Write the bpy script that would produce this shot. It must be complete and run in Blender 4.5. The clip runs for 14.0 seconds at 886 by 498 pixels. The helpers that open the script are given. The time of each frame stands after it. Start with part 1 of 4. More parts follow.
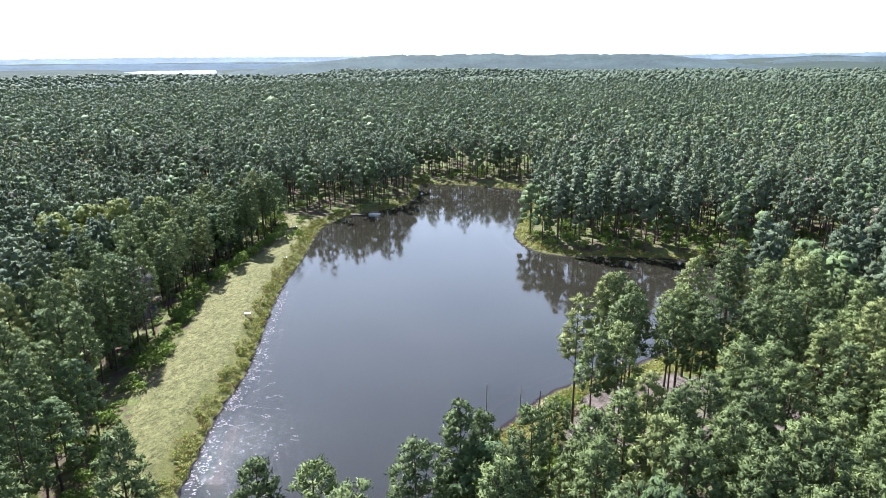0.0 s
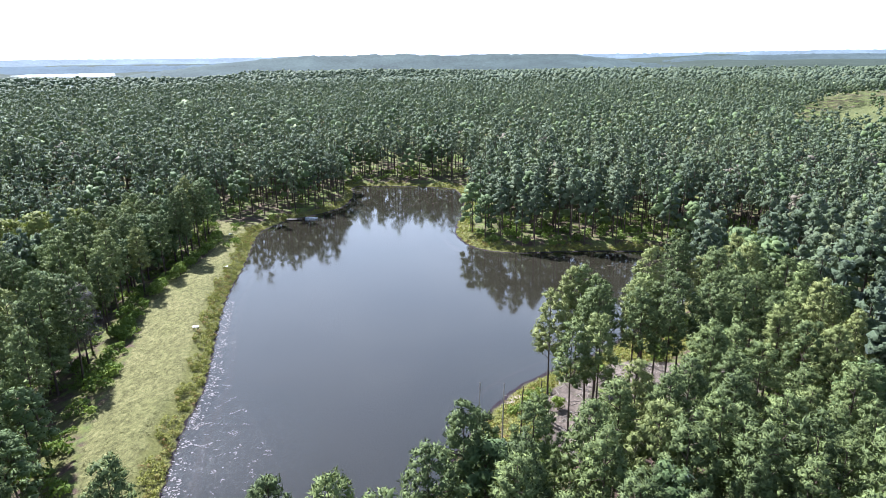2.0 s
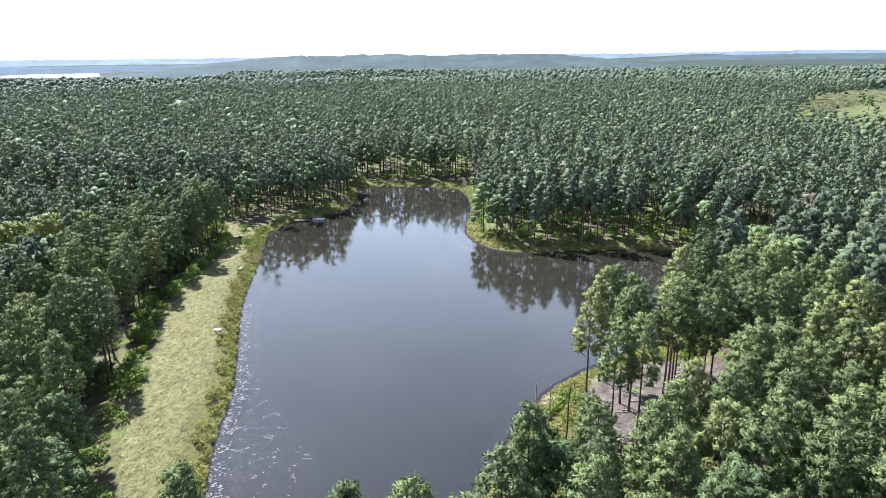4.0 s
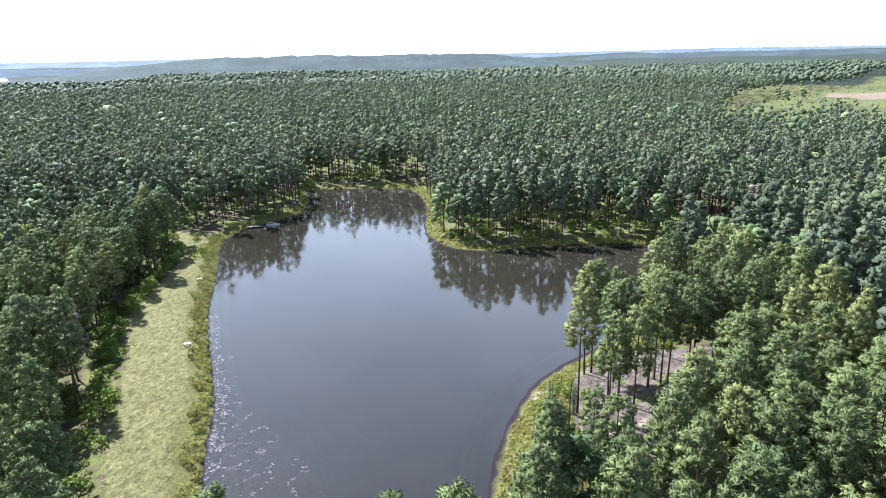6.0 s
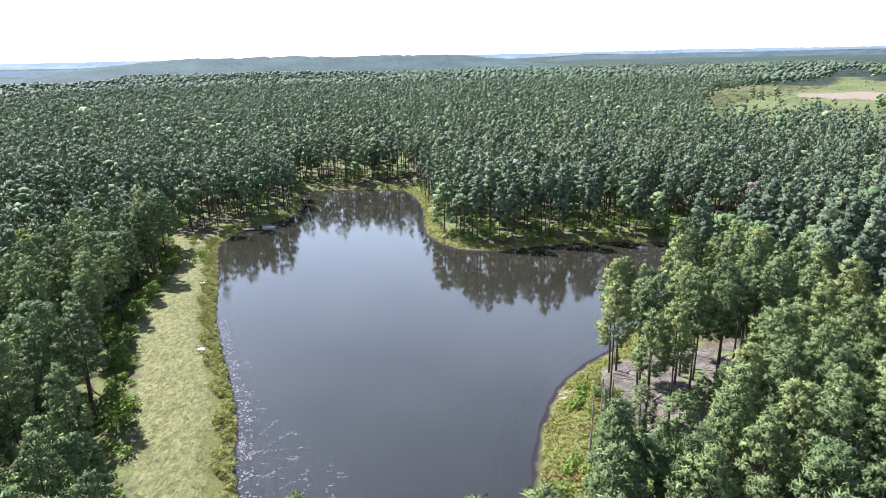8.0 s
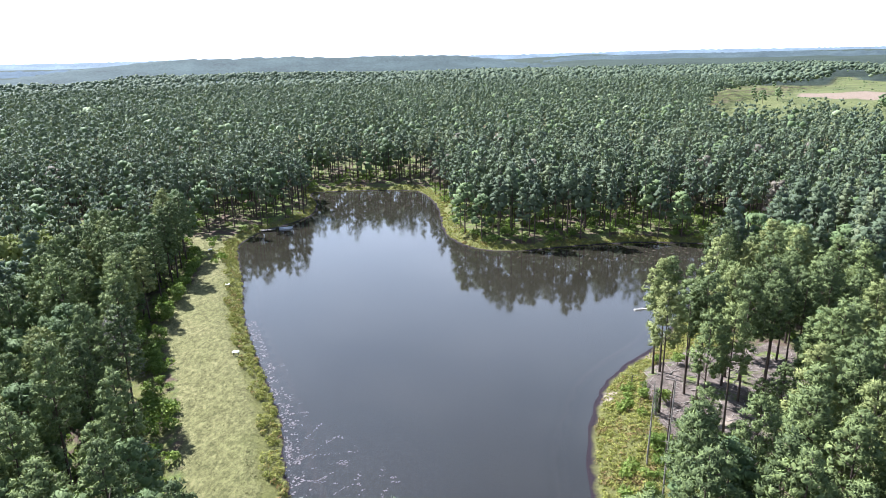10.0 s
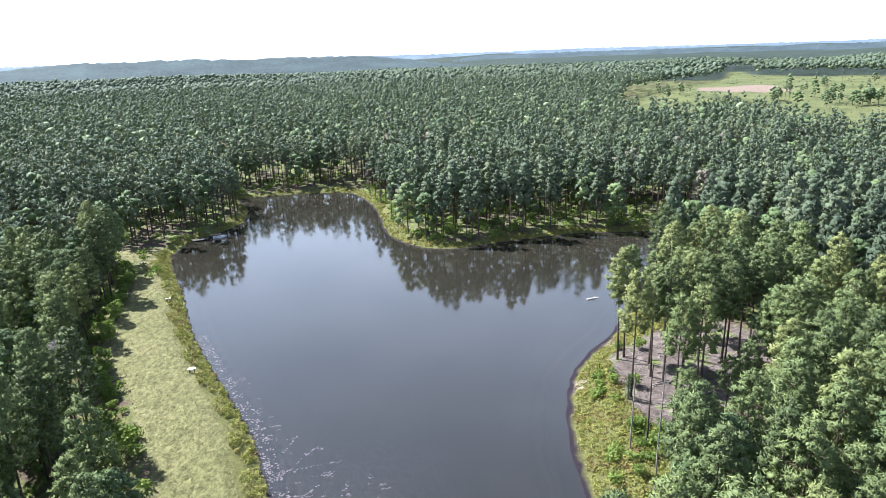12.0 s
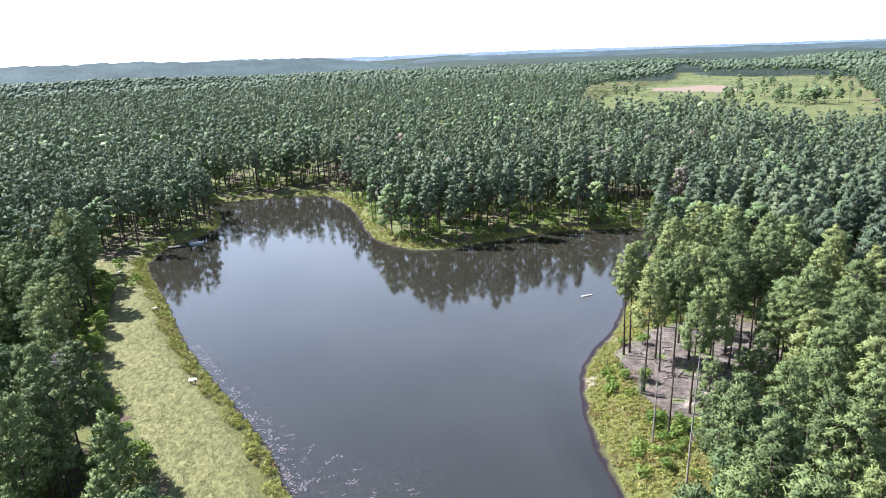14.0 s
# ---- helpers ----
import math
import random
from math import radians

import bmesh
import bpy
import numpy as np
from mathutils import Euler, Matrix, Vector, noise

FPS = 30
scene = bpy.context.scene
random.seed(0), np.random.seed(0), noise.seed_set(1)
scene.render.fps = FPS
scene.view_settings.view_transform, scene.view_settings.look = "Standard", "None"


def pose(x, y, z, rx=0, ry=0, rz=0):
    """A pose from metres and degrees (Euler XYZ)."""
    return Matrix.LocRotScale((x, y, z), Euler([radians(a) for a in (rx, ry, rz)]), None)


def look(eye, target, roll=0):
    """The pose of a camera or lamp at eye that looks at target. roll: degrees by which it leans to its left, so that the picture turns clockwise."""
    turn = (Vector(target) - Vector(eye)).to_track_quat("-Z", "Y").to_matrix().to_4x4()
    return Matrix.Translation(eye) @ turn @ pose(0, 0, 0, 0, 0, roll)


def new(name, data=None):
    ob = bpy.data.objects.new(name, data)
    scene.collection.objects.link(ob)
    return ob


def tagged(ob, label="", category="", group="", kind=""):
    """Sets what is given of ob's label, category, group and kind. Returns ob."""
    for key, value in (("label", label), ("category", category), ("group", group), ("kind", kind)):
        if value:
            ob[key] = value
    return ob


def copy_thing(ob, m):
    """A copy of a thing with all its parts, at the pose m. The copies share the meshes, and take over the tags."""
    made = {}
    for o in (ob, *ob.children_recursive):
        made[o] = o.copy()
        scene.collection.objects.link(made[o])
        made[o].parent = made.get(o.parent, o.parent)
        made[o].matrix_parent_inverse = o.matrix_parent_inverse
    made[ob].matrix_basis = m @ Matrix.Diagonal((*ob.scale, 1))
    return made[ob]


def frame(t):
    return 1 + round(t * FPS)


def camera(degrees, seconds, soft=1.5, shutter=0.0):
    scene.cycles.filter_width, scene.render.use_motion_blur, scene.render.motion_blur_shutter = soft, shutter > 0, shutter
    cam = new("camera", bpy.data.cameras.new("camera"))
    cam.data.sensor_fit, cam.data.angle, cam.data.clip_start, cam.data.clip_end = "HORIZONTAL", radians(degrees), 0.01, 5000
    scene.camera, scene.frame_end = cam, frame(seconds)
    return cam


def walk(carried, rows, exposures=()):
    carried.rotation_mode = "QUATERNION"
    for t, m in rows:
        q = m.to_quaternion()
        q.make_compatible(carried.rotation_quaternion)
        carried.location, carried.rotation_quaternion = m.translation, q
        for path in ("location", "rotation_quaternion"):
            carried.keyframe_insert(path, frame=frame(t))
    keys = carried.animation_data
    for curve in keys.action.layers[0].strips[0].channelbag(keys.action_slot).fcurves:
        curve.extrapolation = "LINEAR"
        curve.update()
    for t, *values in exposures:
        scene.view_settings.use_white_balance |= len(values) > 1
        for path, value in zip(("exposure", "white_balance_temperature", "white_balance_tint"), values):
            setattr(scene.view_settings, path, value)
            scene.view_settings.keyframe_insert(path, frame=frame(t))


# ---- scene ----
cam = camera(69.7, 14.0, soft=0.75)
PATH = [
    (0, (39.012, -7.328, 49.718), (38.307, -5.547, 49.142), -0.4),
    (0.5, (37.434, -7.891, 49.703), (36.819, -6.077, 49.128), -0.5),
    (1, (35.795, -8.354, 49.711), (35.261, -6.515, 49.135), -0.6),
    (1.5, (34.099, -8.74, 49.711), (33.613, -6.888, 49.134), -0.8),
    (2, (32.372, -9.064, 49.69), (31.908, -7.206, 49.113), -0.7),
    (2.5, (30.67, -9.341, 49.656), (30.219, -7.479, 49.08), -0.8),
    (3, (28.947, -9.591, 49.617), (28.502, -7.729, 49.041), -0.8),
    (5.5, (20.25, -10.722, 49.812), (19.95, -8.831, 49.233), -1.0),
    (6, (18.277, -10.831, 49.801), (18.05, -8.93, 49.221), -1.2),
    (6.5, (16.269, -10.87, 49.733), (16.086, -8.965, 49.153), -1.2),
    (7, (14.264, -10.851, 49.643), (14.101, -8.944, 49.064), -1.3),
    (7.5, (12.319, -10.77, 49.576), (12.167, -8.861, 48.998), -1.3),
    (8, (10.388, -10.655, 49.503), (10.243, -8.746, 48.925), -1.2),
    (8.5, (8.486, -10.491, 49.435), (8.345, -8.581, 48.857), -1.2),
    (9, (6.595, -10.293, 49.373), (6.456, -8.383, 48.796), -1.2),
    (11.5, (-2.391, -9.31, 49.046), (-2.38, -7.396, 48.468), -1.6),
    (12, (-4.348, -9.064, 48.993), (-4.22, -7.155, 48.411), -1.9),
    (12.5, (-6.353, -8.779, 48.942), (-6.148, -6.877, 48.36), -1.9),
    (13, (-8.298, -8.398, 48.909), (-8.062, -6.499, 48.327), -2.1),
    (13.5, (-10.262, -7.917, 48.878), (-10.008, -6.021, 48.296), -2.0),
    (14, (-12.234, -7.441, 48.852), (-11.969, -5.546, 48.271), -2.0),
]
walk(cam, [(t, look(e, a, r)) for t, e, a, r in PATH], [(0, 1.92, 5700, 13), (14, 1.92, 5700, 13)])

# ---- world, sun, exposure ----
SUN_AZ, SUN_EL = math.radians(-53), math.radians(50)   # azimuth from +y towards +x
world = bpy.data.worlds.new("hazy_summer_sky")
scene.world = world
world.use_nodes = True
wn, wl = world.node_tree.nodes, world.node_tree.links
sky = wn.new("ShaderNodeTexSky")
sky.sky_type, sky.sun_disc = "NISHITA", False
sky.sun_elevation, sky.sun_rotation = SUN_EL, SUN_AZ
sky.air_density, sky.dust_density, sky.ozone_density = 1.3, 0.7, 3.0
tc = wn.new("ShaderNodeTexCoord")
mp = wn.new("ShaderNodeMapping")
mp.inputs["Scale"].default_value = (1.0, 1.0, 2.2)
cl = wn.new("ShaderNodeTexNoise")
cl.inputs["Scale"].default_value, cl.inputs["Detail"].default_value = 2.6, 6.0
cr = wn.new("ShaderNodeValToRGB")
cr.color_ramp.elements[0].position, cr.color_ramp.elements[1].position = 0.44, 0.68
cr.color_ramp.elements[1].color = (0.75, 0.75, 0.75, 1)
mix = wn.new("ShaderNodeMixRGB")
mix.inputs[2].default_value = (6.2, 7.2, 9.2, 1)
sep = wn.new("ShaderNodeSeparateXYZ")
hz = wn.new("ShaderNodeMapRange")          # pale haze low over the horizon
hz.inputs[1].default_value, hz.inputs[2].default_value = 0.0, 0.67
hz.inputs[3].default_value, hz.inputs[4].default_value = 0.9, 0.0
hmix = wn.new("ShaderNodeMixRGB")
hmix.inputs[2].default_value = (15.0, 16.3, 18.0, 1)
bg = wn["Background"]
bg.inputs["Strength"].default_value = 0.045
wl.new(tc.outputs["Generated"], mp.inputs["Vector"])
wl.new(mp.outputs["Vector"], cl.inputs["Vector"])
wl.new(cl.outputs["Fac"], cr.inputs["Fac"])
wl.new(cr.outputs["Color"], mix.inputs[0])
wl.new(sky.outputs["Color"], mix.inputs[1])
wl.new(tc.outputs["Generated"], sep.inputs["Vector"])
wl.new(sep.outputs["Z"], hz.inputs[0])
toward = wn.new("ShaderNodeVectorMath")     # the haze is brightest on the sun's side
toward.operation = "DOT_PRODUCT"
toward.inputs[1].default_value = (math.sin(SUN_AZ), math.cos(SUN_AZ), 0)
side = wn.new("ShaderNodeMapRange")
side.inputs[1].default_value, side.inputs[2].default_value = -0.8, 0.5
side.inputs[3].default_value, side.inputs[4].default_value = 0.25, 1.0
both = wn.new("ShaderNodeMath")
both.operation = "MULTIPLY"
wl.new(tc.outputs["Generated"], toward.inputs[0])
wl.new(toward.outputs["Value"], side.inputs[0])
wl.new(hz.outputs[0], both.inputs[0])
wl.new(side.outputs[0], both.inputs[1])
wl.new(both.outputs[0], hmix.inputs[0])
wl.new(mix.outputs["Color"], hmix.inputs[1])
wl.new(hmix.outputs["Color"], bg.inputs["Color"])

sun = new("sun", bpy.data.lights.new("sun", "SUN"))
sun.data.energy, sun.data.angle, sun.data.color = 5.0, math.radians(0.6), (1.0, 0.97, 0.93)
SUN_DIR = Vector((math.sin(SUN_AZ) * math.cos(SUN_EL), math.cos(SUN_AZ) * math.cos(SUN_EL), math.sin(SUN_EL)))
sun.matrix_world = look(SUN_DIR * 300, (0, 0, 0))


# ---- materials ----
class Mat:
    """A node material with short ways to add nodes."""

    def __init__(self, name):
        self.m = bpy.data.materials.new(name)
        self.m.use_nodes = True
        self.n, self.l = self.m.node_tree.nodes, self.m.node_tree.links
        self.p = self.n["Principled BSDF"]
        self.out = self.n["Material Output"]
        self.geo = self.n.new("ShaderNodeNewGeometry")

    def noise(self, scale, detail=4.0, rough=0.55, stretch=None, coord=None):
        t = self.n.new("ShaderNodeTexNoise")
        t.inputs["Scale"].default_value, t.inputs["Detail"].default_value = scale, detail
        t.inputs["Roughness"].default_value = rough
        src = coord or self.geo.outputs["Position"]
        if stretch:
            q = self.n.new("ShaderNodeMapping")
            q.inputs["Scale"].default_value = stretch[:3]
            if len(stretch) > 3:
                q.inputs["Rotation"].default_value = (0, 0, stretch[3])
            self.l.new(src, q.inputs["Vector"])
            src = q.outputs["Vector"]
        self.l.new(src, t.inputs["Vector"])
        return t.outputs["Fac"]

    def attr(self, name):
        a = self.n.new("ShaderNodeAttribute")
        a.attribute_name = name
        return a.outputs["Fac"]

    def ramp(self, fac, *stops):
        r = self.n.new("ShaderNodeValToRGB")
        e = r.color_ramp.elements
        while len(e) < len(stops):
            e.new(0.5)
        for k, (pos, col) in enumerate(stops):
            e[k].position, e[k].color = pos, (*col, 1) if len(col) == 3 else col
        self.l.new(fac, r.inputs["Fac"])
        return r.outputs["Color"]

    def mix(self, fac, a, b, how="MIX"):
        x = self.n.new("ShaderNodeMixRGB")
        x.blend_type = how
        for k, v in ((0, fac), (1, a), (2, b)):
            if isinstance(v, (int, float)):
                x.inputs[k].default_value = v if k == 0 else (v, v, v, 1)
            elif isinstance(v, tuple):
                x.inputs[k].default_value = (*v, 1)
            else:
                self.l.new(v, x.inputs[k])
        return x.outputs["Color"]

    def math(self, op, a, b=0.0, clamp=False):
        x = self.n.new("ShaderNodeMath")
        x.operation, x.use_clamp = op, clamp
        for k, v in ((0, a), (1, b)):
            if isinstance(v, (int, float)):
                x.inputs[k].default_value = v
            else:
                self.l.new(v, x.inputs[k])
        return x.outputs[0]

    def rng(self, v, a, b, c=0.0, d=1.0):
        x = self.n.new("ShaderNodeMapRange")
        self.l.new(v, x.inputs[0])
        for k, u in enumerate((a, b, c, d)):
            x.inputs[k + 1].default_value = u
        return x.outputs[0]

    def bump(self, height, strength=0.5, dist=0.1):
        b = self.n.new("ShaderNodeBump")
        b.inputs["Strength"].default_value, b.inputs["Distance"].default_value = strength, dist
        self.l.new(height, b.inputs["Height"])
        self.l.new(b.outputs["Normal"], self.p.inputs["Normal"])
        return b.outputs["Normal"]

    def done(self, color=None, rough=0.8, metal=0.0, spec=0.3):
        if color is not None:
            if isinstance(color, tuple):
                self.p.inputs["Base Color"].default_value = (*color, 1)
            else:
                self.l.new(color, self.p.inputs["Base Color"])
        self.p.inputs["Roughness"].default_value, self.p.inputs["Metallic"].default_value = rough, metal
        self.p.inputs["Specular IOR Level"].default_value = spec
        return self.m


def foliage(name, dark, mid, light, through_light=0.25, gloss=0.08, warm=None, speckle=0.35, haze_bloom=0.0, relief=0.0):
    """Leaves: colour varies from tree to tree and inside one crown; some light comes through. Their waxy bloom has a
    blue sheen that stands in for haze; relief: needle tufts.
    """
    k = Mat(name)
    obj = k.n.new("ShaderNodeObjectInfo")
    per = k.math("FRACT", k.math("ADD", k.attr("tint"), obj.outputs["Random"]))
    leaf = k.geo.outputs["Random Per Island"]
    big = k.noise(0.35, 2.0)
    fine = k.noise(2.6, 4.0, 0.7)
    v = k.math("ADD", k.math("MULTIPLY", per, 0.40), k.math("ADD", k.math("ADD", k.math("MULTIPLY", leaf, speckle), 0.5 * (0.35 - speckle)), k.math("MULTIPLY", big, 0.15)))
    v = k.math("ADD", v, k.math("MULTIPLY", fine, 0.2))
    col = k.ramp(v, (0.12, dark), (0.5, mid), (0.95, light))
    if warm:
        col = k.mix(k.rng(per, 0.80, 0.97), col, warm)
    k.done(col, rough=0.6, spec=gloss)
    if haze_bloom:
        k.p.inputs["Sheen Weight"].default_value, k.p.inputs["Sheen Roughness"].default_value = haze_bloom, 0.45
        k.p.inputs["Sheen Tint"].default_value = (0.80, 0.90, 1.0, 1)
    if relief:
        k.bump(k.noise(1.9, 4.0, 0.65), relief, 0.5)
    tr = k.n.new("ShaderNodeBsdfTranslucent")
    k.l.new(k.mix(1.0, col, (1.25, 1.35, 0.7), "MULTIPLY"), tr.inputs["Color"])
    mx = k.n.new("ShaderNodeMixShader")
    mx.inputs[0].default_value = through_light
    k.l.new(k.p.outputs[0], mx.inputs[1])
    k.l.new(tr.outputs[0], mx.inputs[2])
    k.l.new(mx.outputs[0], k.out.inputs["Surface"])
    return k.m


NEEDLES = foliage("pine_needles", (0.036, 0.050, 0.022), (0.094, 0.120, 0.046), (0.188, 0.222, 0.078), 0.05, 0.08, warm=(0.165, 0.180, 0.064), speckle=0.42)
# the woods' needles: distance haze put into the base colour as a bluer green
HAZED_NEEDLES = foliage("plantation_pine_needles", (0.034, 0.048, 0.028), (0.078, 0.102, 0.056), (0.140, 0.168, 0.090), 0.12, 0.08, warm=(0.120, 0.138, 0.070), speckle=0.20, haze_bloom=0.08, relief=0.7)
BROADLEAF = foliage("broad_leaves", (0.044, 0.068, 0.028), (0.090, 0.126, 0.048), (0.135, 0.172, 0.066), 0.08, 0.08, speckle=0.28, haze_bloom=0.06, relief=0.4)
YELLOWLEAF = foliage("yellowing_leaves", (0.085, 0.105, 0.030), (0.145, 0.165, 0.048), (0.21, 0.215, 0.072), 0.15, speckle=0.2)
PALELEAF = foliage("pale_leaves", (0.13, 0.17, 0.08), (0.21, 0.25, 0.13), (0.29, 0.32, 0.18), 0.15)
DRYLEAF = foliage("dry_leaves", (0.072, 0.064, 0.050), (0.115, 0.100, 0.076), (0.165, 0.142, 0.108), 0.1)
GREYTWIG = foliage("grey_twigs", (0.085, 0.075, 0.070), (0.13, 0.115, 0.11), (0.18, 0.165, 0.155), 0.0, 0.05)
WEED = foliage("bank_weeds", (0.104, 0.115, 0.026), (0.182, 0.185, 0.044), (0.255, 0.245, 0.072), 0.12, 0.05, warm=(0.20, 0.135, 0.06), speckle=0.22)
RUSTWEED = foliage("rusty_weeds", (0.085, 0.062, 0.026), (0.15, 0.108, 0.045), (0.21, 0.16, 0.07), 0.1, 0.05, speckle=0.25)
SHRUBLEAF = foliage("shrub_leaves", (0.054, 0.084, 0.020), (0.110, 0.155, 0.034), (0.185, 0.225, 0.056), 0.2, 0.05)
HAY = foliage("cut_grass", (0.105, 0.098, 0.042), (0.150, 0.139, 0.060), (0.21, 0.193, 0.090), 0.0, 0.05)


def bark_mat():
    k = Mat("pine_bark")
    a = k.noise(3.0, 5.0, stretch=(1, 1, 0.25))
    b = k.noise(14.0, 4.0, stretch=(1, 1, 0.2))
    col = k.mix(b, k.ramp(a, (0.3, (0.040, 0.029, 0.023)), (0.7, (0.110, 0.082, 0.064))), (0.062, 0.046, 0.036))
    k.bump(b, 0.6, 0.05)
    return k.done(col, 0.9, spec=0.15)


def dead_mat():
    k = Mat("weathered_dead_wood")
    b = k.noise(8.0, 5.0, stretch=(1, 1, 0.15))
    k.bump(b, 0.5, 0.03)
    return k.done(k.ramp(b, (0.3, (0.12, 0.10, 0.085)), (0.75, (0.34, 0.30, 0.26))), 0.85, spec=0.2)


BARK, DEADWOOD = bark_mat(), dead_mat()


def ground_mat():
    k = Mat("ground_cover")
    fine, mid, big = k.noise(2.2, 6.0, 0.65), k.noise(0.5, 5.0), k.noise(0.06, 3.0)
    mow = k.rng(k.noise(1.5, 6.0, 0.85, stretch=(1.0, 0.6, 1.0, 0.4)), 0.30, 0.70)
    litter = k.mix(mid, k.ramp(fine, (0.3, (0.048, 0.033, 0.024)), (0.7, (0.125, 0.082, 0.060))), (0.080, 0.056, 0.042))
    green = k.ramp(fine, (0.3, (0.055, 0.085, 0.02)), (0.7, (0.16, 0.19, 0.05)))
    floor_c = k.mix(k.rng(k.math("ADD", mid, k.math("MULTIPLY", big, 0.6)), 0.68, 0.92), litter, green)
    hay = k.mix(k.rng(big, 0.35, 0.7), k.ramp(mow, (0.22, (0.072, 0.068, 0.026)), (0.5, (0.150, 0.139, 0.058)), (0.80, (0.232, 0.213, 0.098))),
                k.ramp(mow, (0.22, (0.064, 0.067, 0.022)), (0.78, (0.176, 0.170, 0.066))))
    shore = k.ramp(fine, (0.25, (0.066, 0.070, 0.022)), (0.55, (0.122, 0.120, 0.038)), (0.85, (0.19, 0.168, 0.074)))
    bare = k.ramp(k.mix(0.45, k.noise(1.1, 6.0, 0.7), mid), (0.34, (0.040, 0.033, 0.026)), (0.5, (0.115, 0.091, 0.075)), (0.68, (0.21, 0.172, 0.143)))
    meadow = k.ramp(k.mix(0.5, mid, k.noise(0.03, 4.0)), (0.34, (0.044, 0.054, 0.018)), (0.5, (0.082, 0.090, 0.030)), (0.66, (0.130, 0.132, 0.050)))
    earth = k.ramp(mid, (0.3, (0.13, 0.095, 0.068)), (0.7, (0.20, 0.15, 0.11)))
    farw = k.ramp(k.mix(0.55, k.noise(0.11, 5.0, 0.7), k.noise(0.012, 4.0)), (0.3, (0.012, 0.019, 0.014)), (0.7, (0.034, 0.047, 0.032)))
    jit = k.math("MULTIPLY", k.math("SUBTRACT", mid, 0.5), 0.7)

    def mask(name, lo=0.35, hi=0.65):
        return k.rng(k.math("ADD", k.attr(name), jit), lo, hi)

    c = k.mix(mask("shore"), floor_c, shore)
    c = k.mix(mask("dam"), c, hay)
    bare = k.mix(k.rng(k.noise(0.33, 4.0), 0.54, 0.66), bare, green)
    c = k.mix(mask("bare"), c, bare)
    c = k.mix(mask("field"), c, meadow)
    c = k.mix(mask("earth"), c, earth)
    c = k.mix(k.rng(k.attr("far"), 0.3, 0.7), c, farw)
    c = k.mix(mask("sandy"), c, k.ramp(fine, (0.3, (0.20, 0.16, 0.12)), (0.7, (0.34, 0.28, 0.215))))
    xyz = k.n.new("ShaderNodeSeparateXYZ")
    k.l.new(k.geo.outputs["Position"], xyz.inputs[0])
    mud = k.ramp(k.rng(xyz.outputs["Z"], -2.2, 0.1), (0.0, (0.055, 0.052, 0.040)), (0.6, (0.070, 0.060, 0.048)), (0.76, (0.105, 0.072, 0.062)), (0.86, (0.020, 0.014, 0.018)))
    wet = k.math("MULTIPLY", k.rng(k.math("ADD", xyz.outputs["Z"], k.math("MULTIPLY", jit, 0.16)), 0.03, 0.10, 1.0, 0.0), k.attr("wet"))
    c = k.mix(wet, c, mud)
    k.bump(k.mix(0.5, fine, mow), 0.9, 0.35)
    return k.done(c, 0.95, spec=0.15)


def water_mat():
    k = Mat("pond_water")
    big = k.noise(0.05, 3.0)
    murk = k.ramp(big, (0.3, (0.030, 0.027, 0.019)), (0.7, (0.042, 0.038, 0.028)))
    d = k.n.new("ShaderNodeBsdfDiffuse")
    k.l.new(murk, d.inputs["Color"])
    tr = k.n.new("ShaderNodeBsdfTransparent")
    tr.inputs["Color"].default_value = (0.78, 0.68, 0.54, 1)
    body = k.n.new("ShaderNodeMixShader")
    body.inputs[0].default_value = 0.5
    k.l.new(d.outputs[0], body.inputs[1])
    k.l.new(tr.outputs[0], body.inputs[2])
    gl = k.n.new("ShaderNodeBsdfGlossy")
    gl.inputs["Color"].default_value = (1, 1, 1, 1)
    calm = k.rng(k.noise(0.035, 3.0), 0.4, 0.62, 0.35, 1.0)
    rip = k.math("ADD", k.math("MULTIPLY", k.noise(0.9, 3.0, stretch=(1.0, 0.5, 1.0, 0.6)), 0.7), k.math("MULTIPLY", k.noise(4.5, 3.0), 0.18))
    # a breeze roughens the water off the near end of the dam
    off = k.n.new("ShaderNodeVectorMath")
    off.operation = "DISTANCE"
    off.inputs[1].default_value = (-14, 56, 0)
    k.l.new(k.geo.outputs["Position"], off.inputs[0])
    breeze = k.math("MULTIPLY", k.rng(off.outputs["Value"], 4, 18, 1.0, 0.0), k.rng(k.noise(2.0, 4.0, 0.75, stretch=(1.0, 0.5, 1.0, 0.5)), 0.50, 0.62))
    chop = k.math("MULTIPLY", k.math("MULTIPLY", k.noise(4.2, 3.0, 0.6), breeze), 3.6)
    k.l.new(k.math("ADD", k.math("MULTIPLY", breeze, 0.10), 0.045), gl.inputs["Roughness"])
    b = k.n.new("ShaderNodeBump")
    b.inputs["Strength"].default_value, b.inputs["Distance"].default_value = 0.17, 0.1
    k.l.new(k.math("ADD", k.math("MULTIPLY", rip, calm), chop), b.inputs["Height"])
    fr = k.n.new("ShaderNodeFresnel")
    fr.inputs["IOR"].default_value = 1.63
    for node in (gl, fr):
        k.l.new(b.outputs["Normal"], node.inputs["Normal"])
    mx = k.n.new("ShaderNodeMixShader")
    k.l.new(fr.outputs[0], mx.inputs[0])
    k.l.new(body.outputs[0], mx.inputs[1])
    k.l.new(gl.outputs[0], mx.inputs[2])
    k.l.new(mx.outputs[0], k.out.inputs["Surface"])
    return k.m


GROUND, WATER = ground_mat(), water_mat()


